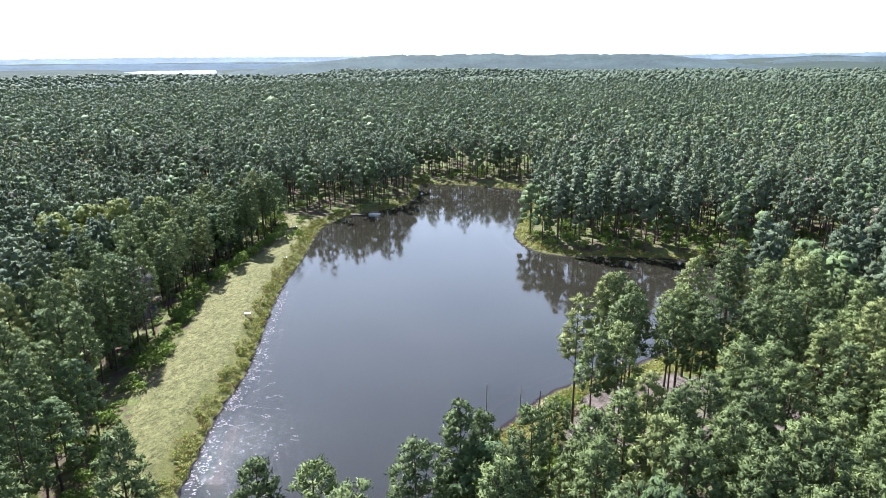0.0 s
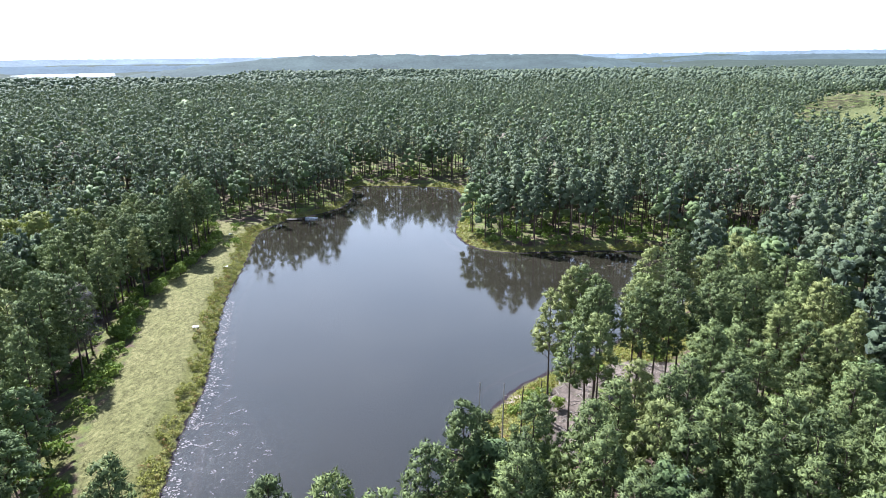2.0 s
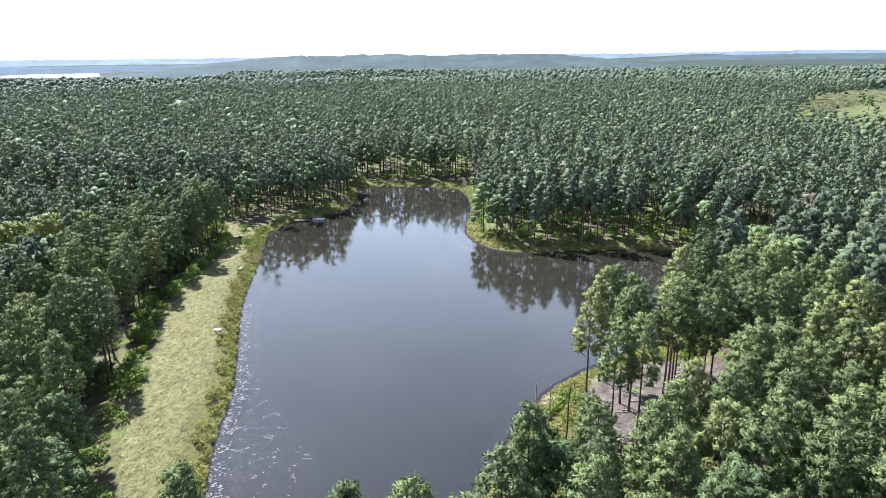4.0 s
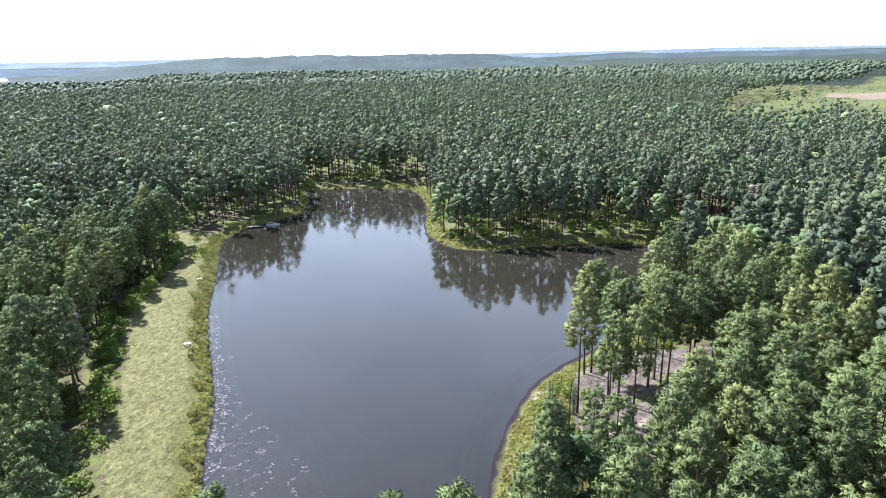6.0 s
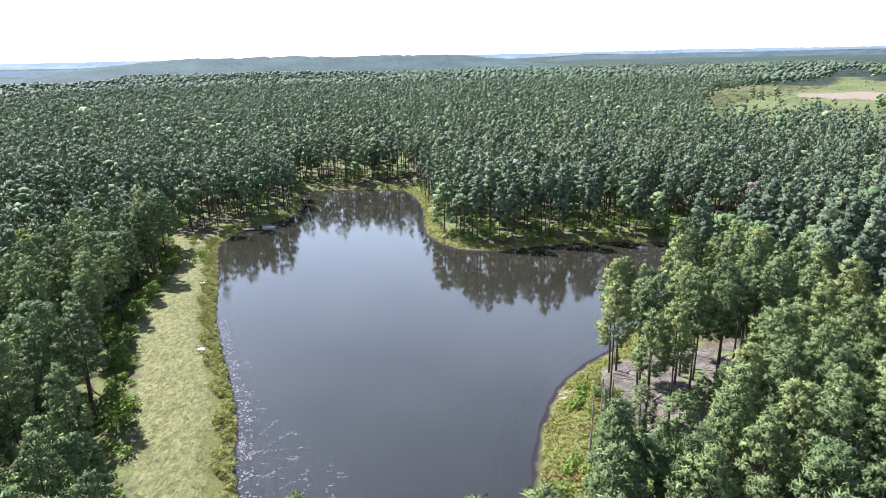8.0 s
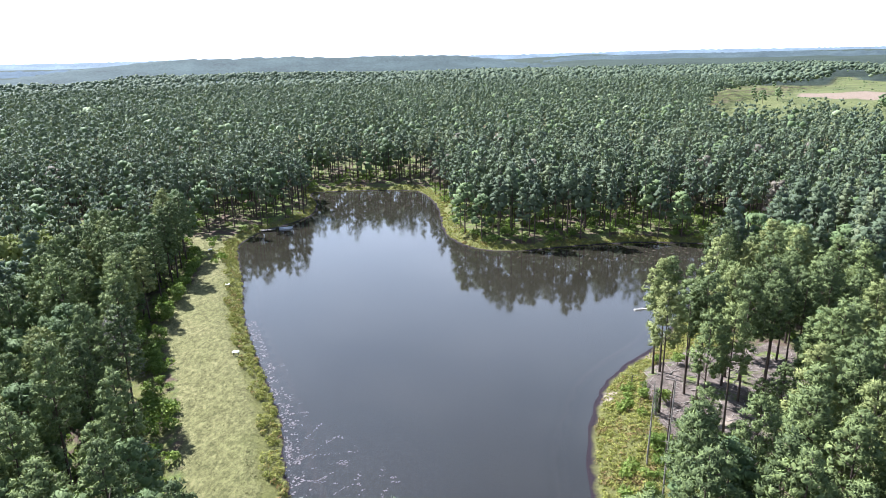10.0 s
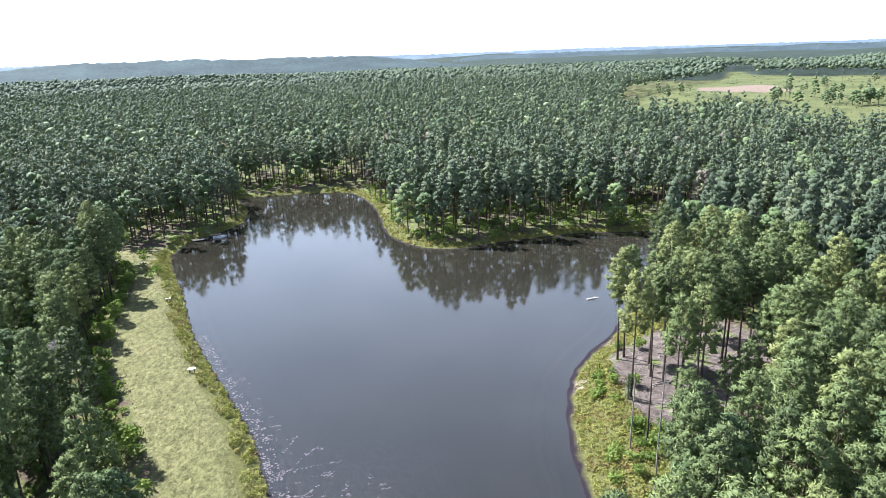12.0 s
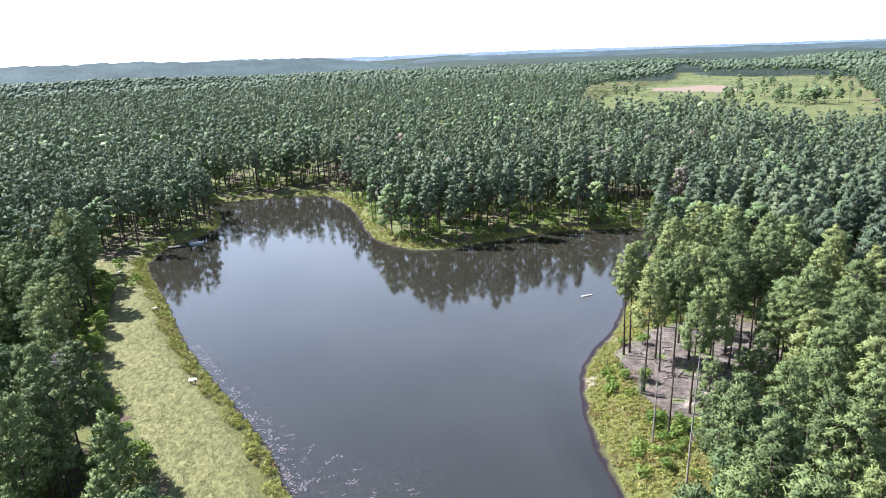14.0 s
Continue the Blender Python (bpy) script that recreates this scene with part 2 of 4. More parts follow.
def plain(name, a, b, scale=6.0, rough=0.7, spec=0.3, metal=0.0):
    k = Mat(name)
    nz = k.noise(scale, 5.0)
    k.bump(nz, 0.3, 0.02)
    return k.done(k.ramp(nz, (0.3, a), (0.75, b)), rough, metal, spec)


ALGAE = plain("floating_weed", (0.055, 0.044, 0.047), (0.110, 0.088, 0.092), 2.0, 0.6, 0.3)
PADS = plain("lily_pads", (0.028, 0.025, 0.016), (0.060, 0.048, 0.034), 1.0, 0.95, 0.05)
WHITE_TOP = plain("white_plastic_top", (0.70, 0.68, 0.62), (0.82, 0.81, 0.77), 5.0, 0.5)
DARK_LEG = plain("dark_stained_legs", (0.03, 0.027, 0.024), (0.07, 0.06, 0.05), 9.0, 0.7)
HULL = plain("white_hull_paint", (0.42, 0.44, 0.46), (0.58, 0.60, 0.62), 3.0, 0.35, 0.5)
TRIM_DARK = plain("dark_boat_trim", (0.02, 0.022, 0.026), (0.05, 0.052, 0.06), 5.0, 0.5)
DECK = plain("grey_dock_boards", (0.045, 0.04, 0.036), (0.10, 0.09, 0.08), 4.0, 0.85)
LAKEWATER = Mat("wind_ruffled_lake_water").done((0.05, 0.06, 0.06), 0.22, spec=0.6)
SAND = plain("pale_sandy_clay", (0.50, 0.40, 0.30), (0.72, 0.62, 0.50), 2.0, 0.9)


# ---- plan ----
POND_CORE = [(-11, 36), (-17, 46.5), (-22, 57), (-26, 68), (-30.5, 77), (-41, 97), (-47, 110.3), (-52.4, 124.6), (-58.3, 138.5),
             (-64, 152), (-65.3, 160), (-63, 171), (-59, 178), (-55, 186), (-53.5, 196), (-57, 213), (-62.5, 227),
             (-52, 231), (-38.5, 232), (-25, 231), (-20.7, 225.6), (-15.6, 211.7), (-12, 194), (-10.4, 179), (-7.8, 165.8),
             (-2.2, 155.8), (4.1, 151.3), (13, 150.8), (28.9, 155.5), (45, 158.5)]
POND_COVE = [(65, 157), (77, 157), (77, 150), (62, 138), (52, 126), (44, 113), (38.3, 103.4), (31.3, 92.7), (25.5, 86.3),
             (21.2, 80), (19.2, 75), (17.4, 69), (15.9, 62), (15.2, 54), (13, 44), (8, 36.5), (-1, 33)]


def rounded(points, steps, closed=True):
    """A smooth line through the corners."""
    P = np.array(points, float)
    n = len(P)
    if not closed:
        P = np.vstack((2 * P[0] - P[1], P, 2 * P[-1] - P[-2]))
    out = []
    for k in range(n if closed else n - 1):
        a, b, c, d = (P[(k + j - 1) % n] for j in range(4)) if closed else P[k:k + 4]
        for s in range(steps):
            t = s / steps
            out.append(0.5 * (2 * b + (c - a) * t + (2 * a - 5 * b + 4 * c - d) * t * t + (3 * b - a - 3 * c + d) * t ** 3))
    if not closed:
        out.append(P[-2])
    return np.array(out)


POND = rounded(POND_CORE + POND_COVE, 5)
DAM_EDGE = rounded([(6, 6), (-8, 22), (-20, 36), (-31, 49), (-39, 64), (-45, 76), (-52, 87), (-57, 96), (-60, 106), (-62, 117), (-65, 130), (-70, 143), (-80, 157), (-92, 168)], 3, False)
CLEARING = [(26.5, 74), (28.5, 84), (38, 90), (52, 92), (57, 84), (52, 74), (41.5, 65.5), (33, 60.5), (27, 63)]
FIELD = [(125, 372), (126, 332), (143, 306), (190, 352), (182, 282), (176, 238), (188, 222), (238, 254), (438, 518), (517, 637), (555, 774), (533, 801), (535, 946), (640, 1125), (560, 1070), (453, 880), (277, 655), (205, 565)]
EARTH = [(300, 622), (321, 680), (387, 676), (395, 642), (349, 558)]
LAKE = [(-2345, 2215), (-1875, 2234), (-1340, 1610), (-1280, 1500), (-1540, 1490), (-1745, 1640)]


def seg_dist(x, y, P, closed):
    """Distance to a line of points, and on which side of it (positive: to its left)."""
    best, side = np.full(x.shape, 1e9), np.zeros(x.shape)
    n = len(P)
    for k in range(n if closed else n - 1):
        ax, ay = P[k]
        bx, by = P[(k + 1) % n]
        dx, dy = bx - ax, by - ay
        t = np.clip(((x - ax) * dx + (y - ay) * dy) / (dx * dx + dy * dy + 1e-9), 0, 1)
        q = np.hypot(x - ax - t * dx, y - ay - t * dy)
        near = q < best
        best = np.where(near, q, best)
        side = np.where(near, np.sign(dx * (y - ay) - dy * (x - ax)), side)
    return best, side


def inside(x, y, P):
    """Whether points lie in a closed outline."""
    r = np.zeros(x.shape, bool)
    n = len(P)
    for k in range(n):
        (ax, ay), (bx, by) = P[k], P[(k + 1) % n]
        if ay == by:
            continue
        r ^= ((ay > y) != (by > y)) & (x < (bx - ax) * (y - ay) / (by - ay) + ax)
    return r


def ss(v, a, b):
    t = np.clip((v - a) / (b - a), 0, 1)
    return t * t * (3 - 2 * t)


def waves(x, y, length, seed):
    """Smooth uneven ground: a few crossed waves, about -1 to 1."""
    r = np.random.RandomState(seed)
    s = 0
    for k in range(6):
        a, f, p = r.uniform(0, 6.28), r.uniform(0.6, 1.7) * 6.28 / length, r.uniform(0, 6.28)
        s = s + np.sin((x * math.cos(a) + y * math.sin(a)) * f + p)
    return s / 3.0


def survey(x, y):
    """Height of the ground and what covers it, at each point."""
    x, y = np.asarray(x, float), np.asarray(y, float)
    d, dl, side = np.full(x.shape, 400.0), np.full(x.shape, 400.0), np.full(x.shape, -1.0)
    near = (x > -330) & (x < 330) & (y > -120) & (y < 480)
    d[near] = seg_dist(x[near], y[near], POND, True)[0]
    d = np.where(inside(x, y, POND), -d, d)
    q, s = seg_dist(x[near], y[near], DAM_EDGE, False)
    dl[near], side[near] = q, s
    left = dl * side                                        # positive: behind the dam
    r = np.hypot(x - 10, y)
    az = np.degrees(np.arctan2(x - 10, y))
    z = 0.035 * np.clip(d, 0, 8) + 1.1 * ss(d, 0.9, 7) + 0.02 * np.clip(d - 5, 0, 150) + 0.7 * waves(x, y, 70, 3) * ss(d, 6, 60) + 0.12 * waves(x, y, 9, 5) * ss(d, 2, 8)
    damw = (1 - ss(y, 150, 172)) * (1 - ss(left, 90, 200)) * ss(y, -40, 10)
    crest = 1.75 * ss(d, 0, 4.0) + 0.06 * waves(x, y, 7, 8) * ss(d, 1, 5)
    zl = crest - np.clip(left, 0, 16) * 0.28
    ondam = (left > -22) & (x < 5 + 0 * y)
    wdam = damw * ss(left, -22, -15) * ondam
    z = z * (1 - wdam) + zl * wdam
    z = np.where(d < 0, np.maximum(-2.6, np.where(d > -3.5, 0.11 * d, -0.385 + 0.4 * (d + 3.5))), z)
    # the far country
    z = z + 4 * ss(r, 500, 1100) + 4 * waves(x, y, 520, 11) * ss(r, 350, 900)
    z = z + (22 + 4 * waves(x, y, 900, 17)) * ss(r, 1900, 4600)
    z = z + 13 * ss(r, 1600, 1720) * ss(az, 1, 9)
    lk = inside(x, y, LAKE)
    z = np.where(lk, 7.0, z)
    return z, d, left, r, az, wdam


def height(x, y):
    return survey(np.array([x]), np.array([y]))[0][0]


# ---- meshes out of loose triangles ----
def face_normals(tris):
    nrm = np.cross(tris[:, 1] - tris[:, 0], tris[:, 2] - tris[:, 0])
    return nrm / (np.linalg.norm(nrm, axis=1)[:, None] + 1e-12)


def soup(name, tris, mats, tint=None, index=None, soft=None):
    """A mesh of separate triangles, an array of n x 3 x 3; soft: a shading normal for each, or for each corner."""
    tris = np.asarray(tris, np.float32)
    if soft is not None:
        soft = np.asarray(soft, np.float32)
        if soft.ndim == 2:
            soft = np.repeat(soft[:, None], 3, 1)
        turn = (face_normals(tris) * soft.mean(1)).sum(1) < 0
        tris = np.where(turn[:, None, None], tris[:, ::-1], tris)
        soft = np.where(turn[:, None, None], soft[:, ::-1], soft)
    n = len(tris)
    me = bpy.data.meshes.new(name)
    me.vertices.add(3 * n)
    me.vertices.foreach_set("co", tris.reshape(-1))
    me.loops.add(3 * n)
    me.loops.foreach_set("vertex_index", np.arange(3 * n, dtype=np.int32))
    me.polygons.add(n)
    me.polygons.foreach_set("loop_start", np.arange(0, 3 * n, 3, dtype=np.int32))
    for m in mats:
        me.materials.append(m)
    if index is not None:
        me.polygons.foreach_set("material_index", np.asarray(index, np.int32))
    if tint is not None:
        at = me.attributes.new("tint", "FLOAT", "POINT")
        at.data.foreach_set("value", np.repeat(np.asarray(tint, np.float32), 3))
    me.update(calc_edges=True)
    if soft is not None:
        me.normals_split_custom_set_from_vertices(soft.reshape(-1, 3))
    return me


def sheet(name, V, F, mat, smooth=True):
    me = bpy.data.meshes.new(name)
    me.from_pydata([tuple(v) for v in V], [], [tuple(f) for f in F])
    me.materials.append(mat)
    if smooth:
        me.polygons.foreach_set("use_smooth", [True] * len(me.polygons))
    me.update()
    return me


def part(name, data, parent, label=""):
    """One mesh under a thing or under a part. data: a mesh, or a bmesh and its material."""
    if isinstance(data, tuple):
        me = bpy.data.meshes.new(name)
        data[0].to_mesh(me)
        data[0].free()
        me.materials.append(data[1])
        data = me
    ob = new(name, data)
    ob.parent = parent
    return tagged(ob, label)


def puff(r, c, radius, n, size, squash=0.8, low=-0.45, slim=0.36, stand=0.0):
    """A clump of n leaf-sprays round c: triangles that lie roughly along its skin."""
    v = r.normal(size=(n, 3))
    v[:, 2] = np.where(v[:, 2] / np.linalg.norm(v, axis=1) < low, -v[:, 2], v[:, 2])
    v /= np.linalg.norm(v, axis=1)[:, None]
    p = np.asarray(c) + v * (radius * r.uniform(0.72, 1.06, (n, 1))) * (1, 1, squash)
    nrm = v + 0.30 * r.normal(size=(n, 3))
    nrm /= np.linalg.norm(nrm, axis=1)[:, None]
    t = np.cross(nrm, r.normal(size=(n, 3)))
    t /= np.linalg.norm(t, axis=1)[:, None]
    b = np.cross(nrm, t)
    out = r.uniform(0, 1, (n, 1)) * stand
    t = t * (1 - out) + v * out + np.array((0, 0, 0.25)) * out
    t /= np.linalg.norm(t, axis=1)[:, None]
    s = size * r.uniform(0.65, 1.35, (n, 1))
    return np.stack((p + t * s * 0.85, p - t * s * 0.45 + b * s * slim, p - t * s * 0.45 - b * s * slim), 1)


def tube(points, radii, sides):
    """A tapered round limb along points, as triangles."""
    P = [Vector(p) for p in points]
    rings = []
    for k, p in enumerate(P):
        d = (P[min(k + 1, len(P) - 1)] - P[max(k - 1, 0)]).normalized()
        u = d.orthogonal().normalized()
        w = d.cross(u)
        rings.append([p + (u * math.cos(6.2832 * j / sides) + w * math.sin(6.2832 * j / sides)) * radii[k] for j in range(sides)])
    out = []
    for a, b in zip(rings, rings[1:]):
        for j in range(sides):
            i = (j + 1) % sides
            out += [(a[j], a[i], b[i]), (a[j], b[i], b[j])]
    return np.array([[tuple(v) for v in t] for t in out], np.float32)


def ico():
    """The twelve corners and twenty faces of an icosahedron."""
    bm = bmesh.new()
    bmesh.ops.create_icosphere(bm, subdivisions=1, radius=1.0)
    V, F = np.array([v.co[:] for v in bm.verts]), np.array([[v.index for v in f.verts] for f in bm.faces])
    bm.free()
    return V, F


ICO_V, ICO_F = ico()


def clump(r, c, radius, squash=0.85, low=-0.5, rough=0.42):
    """A lumpy tuft of needles seen from afar: a few rounded facets, open below. Its triangles and corner normals."""
    a, b = r.uniform(0, 6.28, 2)
    ca, sa, cb, sb = math.cos(a), math.sin(a), math.cos(b), math.sin(b)
    turn = np.array(((ca, -sa, 0), (sa, ca, 0), (0, 0, 1))) @ np.array(((1, 0, 0), (0, cb, -sb), (0, sb, cb)))
    V = ICO_V @ turn.T
    P = V * radius * r.uniform(1 - rough, 1 + rough, (12, 1)) * (1, 1, squash)
    keep = V[ICO_F].mean(1)[:, 2] > low
    N = V / (1, 1, squash)
    return (P + np.asarray(c))[ICO_F][keep], N[ICO_F][keep]


def crown(parts, cs, share):
    """Joins tufts into one crown; the normals lean towards those of its overall egg shape."""
    T, N = np.concatenate([p[0] for p in parts]), np.concatenate([p[1] for p in parts])
    C = np.array(cs)
    lo, hi = C[:, 2].min() - 0.5, C[:, 2].max() + 0.5
    rx, rz = np.percentile(np.hypot(C[:, 0], C[:, 1]), 90) + 0.3, (hi - lo) / 2
    egg = (T - (0, 0, lo + 0.42 * (hi - lo))) / (rx * rx, rx * rx, rz * rz)
    egg /= np.linalg.norm(egg, axis=2)[..., None] + 1e-9
    N = N / (np.linalg.norm(N, axis=2)[..., None] + 1e-9)
    N = share * egg + (1 - share) * N
    return T.astype(np.float32), (N / (np.linalg.norm(N, axis=2)[..., None] + 1e-9)).astype(np.float32), cs


def tuft(r, c, radius, sprays, size, squash, slim, stand, core, low=-0.5):
    """One tuft: a lumpy core and the needle sprays that stand out of it."""
    T, N = clump(r, c, radius * core, squash, low)
    if not sprays:
        return T, N
    S = puff(r, c, radius, sprays, size, squash, slim=slim, stand=stand)
    fn, v = face_normals(S), S.mean(1) - np.asarray(c)
    v /= np.linalg.norm(v, axis=1)[:, None] + 1e-9
    fn = 0.45 * fn * np.where((fn * v).sum(1) < 0, -1, 1)[:, None] + 0.55 * v
    return np.concatenate((T, S)), np.concatenate((N, np.repeat(fn[:, None], 3, 1)))


def pine_shape(seed, tufts_, sprays=0, size=0.3, base=0.48, tall=19.0, wide=2.7, rad=1.0, slim=0.3, taper=0.5, stand=0.4, core=1.0, share=0.35, squash=0.85, low=-0.5):
    """Crown of a loblolly pine: rounded tufts at the ends of its branches, narrower above. Also its tuft centres."""
    r = np.random.RandomState(seed)
    cs, parts = [], []
    lean = r.uniform(-0.4, 0.4, 2)
    for k in range(tufts_):
        u = (k + 0.5) / tufts_
        a = k * 2.4 + r.uniform(-0.5, 0.5)
        env = wide * 1.18 * (1 - u) ** taper * (0.62 + 0.38 * min(1, u / 0.25)) * r.uniform(0.5, 1.08)
        z = tall * (base + (0.97 - base) * u) + r.uniform(-0.5, 0.5)
        c = (env * math.cos(a) + lean[0] * u, env * math.sin(a) + lean[1] * u, z)
        cs.append(c)
        parts.append(tuft(r, c, rad * r.uniform(0.75, 1.25) * (1.16 - 0.42 * u), sprays, size, squash, slim, stand, core, low))
    return crown(parts, cs, share)


def leafy_shape(seed, tufts_, sprays=0, size=0.3, base=0.30, tall=15.0, wide=3.8, rad=1.4, slim=0.36, core=0.9, share=0.35):
    """A broad-leaved crown: a lumpy dome of leaf clumps."""
    r = np.random.RandomState(seed)
    cs, parts = [], []
    for k in range(tufts_):
        u = (k + 0.5) / tufts_
        a = k * 2.4 + r.uniform(-0.6, 0.6)
        env = wide * (math.sin(math.pi * (0.28 + 0.70 * u)) ** 0.6) * r.uniform(0.6, 1.05)
        z = tall * (base + (0.95 - base) * u) + r.uniform(-0.6, 0.6)
        c = (env * math.cos(a), env * math.sin(a), z)
        cs.append(c)
        parts.append(tuft(r, c, rad * r.uniform(0.7, 1.25), sprays, size, 0.8, slim, 0.2, core))
    return crown(parts, cs, share)


# ---- ground and water ----
def graded(lo, hi, step, end, grow):
    a, s, v = [], step, hi
    while v < end:
        s *= grow
        v += s
        a.append(min(v, end))
    b, s, v = [], step, lo
    while v > -end:
        s *= grow
        v -= s
        b.append(max(v, -end))
    return np.array(b[::-1] + list(np.arange(lo, hi + 0.01, step)) + a)


GX = graded(-100, 110, 1.7, 4700, 1.07)
GY = graded(0, 245, 1.7, 4700, 1.07)
XX, YY = np.meshgrid(GX, GY)
gz, gd, gleft, gr, gaz, gdam = survey(XX.ravel(), YY.ravel())
NX, NY = len(GX), len(GY)
ii, jj = np.meshgrid(np.arange(NX - 1), np.arange(NY - 1))
q0 = (jj * NX + ii).ravel()
GF = np.stack((q0, q0 + 1, q0 + 1 + NX, q0 + NX), 1)
ground = new("ground", sheet("ground", np.stack((XX.ravel(), YY.ravel(), gz), 1).tolist(), GF.tolist(), GROUND))
tagged(ground, "grassy earth dam, weedy banks and pine-needle forest floor", "ground", kind="structure")
gx, gy = XX.ravel(), YY.ravel()
right_bank = (gx > 8) & (gy < 106)
masks = {
    "shore": np.clip((1 - ss(gd, np.where(right_bank, 9.0, 2.6), np.where(right_bank, 15.0, 6.0))) + 0.55 * ((gleft > 0) & (gleft < 7)), 0, 1) * (gd > -1)
    + 1.0 * (np.hypot(gx - 73, gy - 92) < 8),
    "dam": ss(gd, 2.0, 4.5) * (1 - ss(gleft, -1.5, 1.0)) * gdam,
    "bare": 1.0 * inside(gx, gy, CLEARING) + 1.0 * (np.hypot(gx - 71, gy - 108) < 5),
    "field": 1.0 * inside(gx, gy, FIELD),
    "earth": 1.0 * inside(gx, gy, EARTH),
    "far": ss(gr, 900, 1000) * ~inside(gx, gy, FIELD),
    "wet": 1.0 * (gd < 2.5),
    "sandy": 1.0 * ((np.hypot(gx - 20.6, gy - 76.2) < 2.0) | (np.hypot(gx - 30.5, gy - 90.0) < 1.8)) + 0.62 * (np.hypot((gx - 34.0) * 0.45, gy - 66.0 - 0.35 * (gx - 34)) < 1.7),
}
for key, vals in masks.items():
    at = ground.data.attributes.new(key, "FLOAT", "POINT")
    at.data.foreach_set("value", np.asarray(vals, np.float32))


def water_sheet(name, outline, z, grow, label, mat):
    """A level sheet of water that runs a little under its banks."""
    P = np.array(outline, float)
    nx, pv = np.roll(P, -1, 0), np.roll(P, 1, 0)
    t = nx - pv
    t /= np.linalg.norm(t, axis=1)[:, None]
    area = np.sum(P[:, 0] * nx[:, 1] - nx[:, 0] * P[:, 1])
    P = P + np.stack((t[:, 1], -t[:, 0]), 1) * grow * (1 if area > 0 else -1)
    bm = bmesh.new()
    bm.faces.new([bm.verts.new((a, b, z)) for a, b in P])
    bmesh.ops.triangulate(bm, faces=bm.faces[:])
    bmesh.ops.recalc_face_normals(bm, faces=bm.faces[:])
    for f in bm.faces:
        if f.normal.z < 0:
            f.normal_flip()
    me = bpy.data.meshes.new(name)
    bm.to_mesh(me)
    bm.free()
    me.materials.append(mat)
    return tagged(new(name, me), label, "water", kind="structure")


water_sheet("pond_water", POND, 0.0, 0.8, "calm grey-brown pond water reflecting sky and pines", WATER)
water_sheet("far_lake", LAKE, 9.0, 2.0, "distant pale lake shining beyond the forest", LAKEWATER)


# ---- trees: shapes ----
def trunk_mesh(name, seed, tall, r0, sides, mat, centres, pick, bend=0.25):
    """A tapered, slightly bent trunk with the limbs that carry the crown."""
    r = np.random.RandomState(seed)
    a = r.uniform(0, 6.28)

    def axis(z):
        u = min(max(z / tall, 0), 1)
        return bend * math.sin(2.2 * u) * math.cos(a), bend * math.sin(2.2 * u) * math.sin(a)

    pts, rad = [], []
    for k in range(7):
        u = k / 6
        pts.append((*axis(tall * u), tall * u - 0.35 * (k == 0)))
        rad.append(r0 * (1.25 if k == 0 else 1.0) * (1 - 0.82 * u))
    out = [tube(pts, rad, sides)]
    for c in centres[::pick]:
        h = math.hypot(c[0], c[1])
        zb = min(c[2] - 0.35 * h - 0.3, tall * 0.97)
        bx, by = axis(zb)
        rl = r0 * 0.3
        mid = (bx + (c[0] - bx) * 0.55, by + (c[1] - by) * 0.55, c[2] - 0.12 * h - 0.15)
        out.append(tube([(bx, by, zb), mid, c], [rl, rl * 0.65, rl * 0.2], 4))
    return soup(name, np.concatenate(out), [mat])


TREES = {}


def tree_kind(key, name, shape, leaf, label, category, tall, r0, pick, group):
    """One tree with its parts, to be copied to each of its places."""
    tris, normals, centres = shape
    top = tagged(new(name), label, category, group)
    part("trunk", trunk_mesh("trunk", hash_of(key), tall * 0.93, r0, 8, BARK, centres, pick), top)
    if leaf is not None:
        part("crown", soup("crown", tris, [leaf], soft=normals), top)
    TREES[key] = [top, False]


def hash_of(key):
    return sum((k + 1) * ord(c) for k, c in enumerate(key)) % 9973


def plant(key, x, y, yaw, s, sz=1.0):
    """Sets a tree of that kind; the first of a kind keeps its own size."""
    top, used = TREES[key]
    at = Matrix.Translation((x, y, height(x, y) - 0.05)) @ Matrix.Rotation(yaw, 4, "Z")
    if used:
        return copy_thing(top, at @ Matrix.Diagonal((s, s, s * sz, 1)))
    TREES[key][1] = True
    top.matrix_basis = at
    return top


PINE_LABEL = "tall loblolly pine with bare brown trunk and rounded green crown"
for k in range(6):
    tree_kind("pine%d" % k, "pine_tree", pine_shape(20 + k, 92, 40, 0.30, base=0.40 + 0.04 * (k % 3), wide=2.2 + 0.11 * k, rad=0.66, slim=0.24, taper=0.32 + 0.05 * (k % 4), stand=0.6, core=0.5), NEEDLES, PINE_LABEL, "pine tree", 19.0, 0.19, 6, "pines round the pond")
for k in range(2):
    tree_kind("bare%d" % k, "pine_tree", pine_shape(60 + k, 74, 40, 0.30, base=0.53, wide=2.3, rad=0.66, slim=0.24, taper=0.32, stand=0.6, core=0.5), NEEDLES, "slender pine with a long bare trunk on the cleared bank", "pine tree", 19.0, 0.17, 5, "pines on the cleared bank")
for k in range(3):
    tree_kind("leafy%d" % k, "broadleaf_tree", leafy_shape(80 + k, 80, 42, 0.34, tall=14.5 + k, rad=0.95, core=0.6), BROADLEAF, "broad-leaved tree with a dense domed green crown", "tree", 14.0, 0.22, 6, "broadleaf trees among the pines")
tree_kind("yellow", "broadleaf_tree", leafy_shape(91, 60, 30, 0.5, tall=12.5, rad=1.1, core=0.6), YELLOWLEAF, "broad-leaved tree with yellowing leaves", "tree", 12.0, 0.2, 3, "yellowing trees")
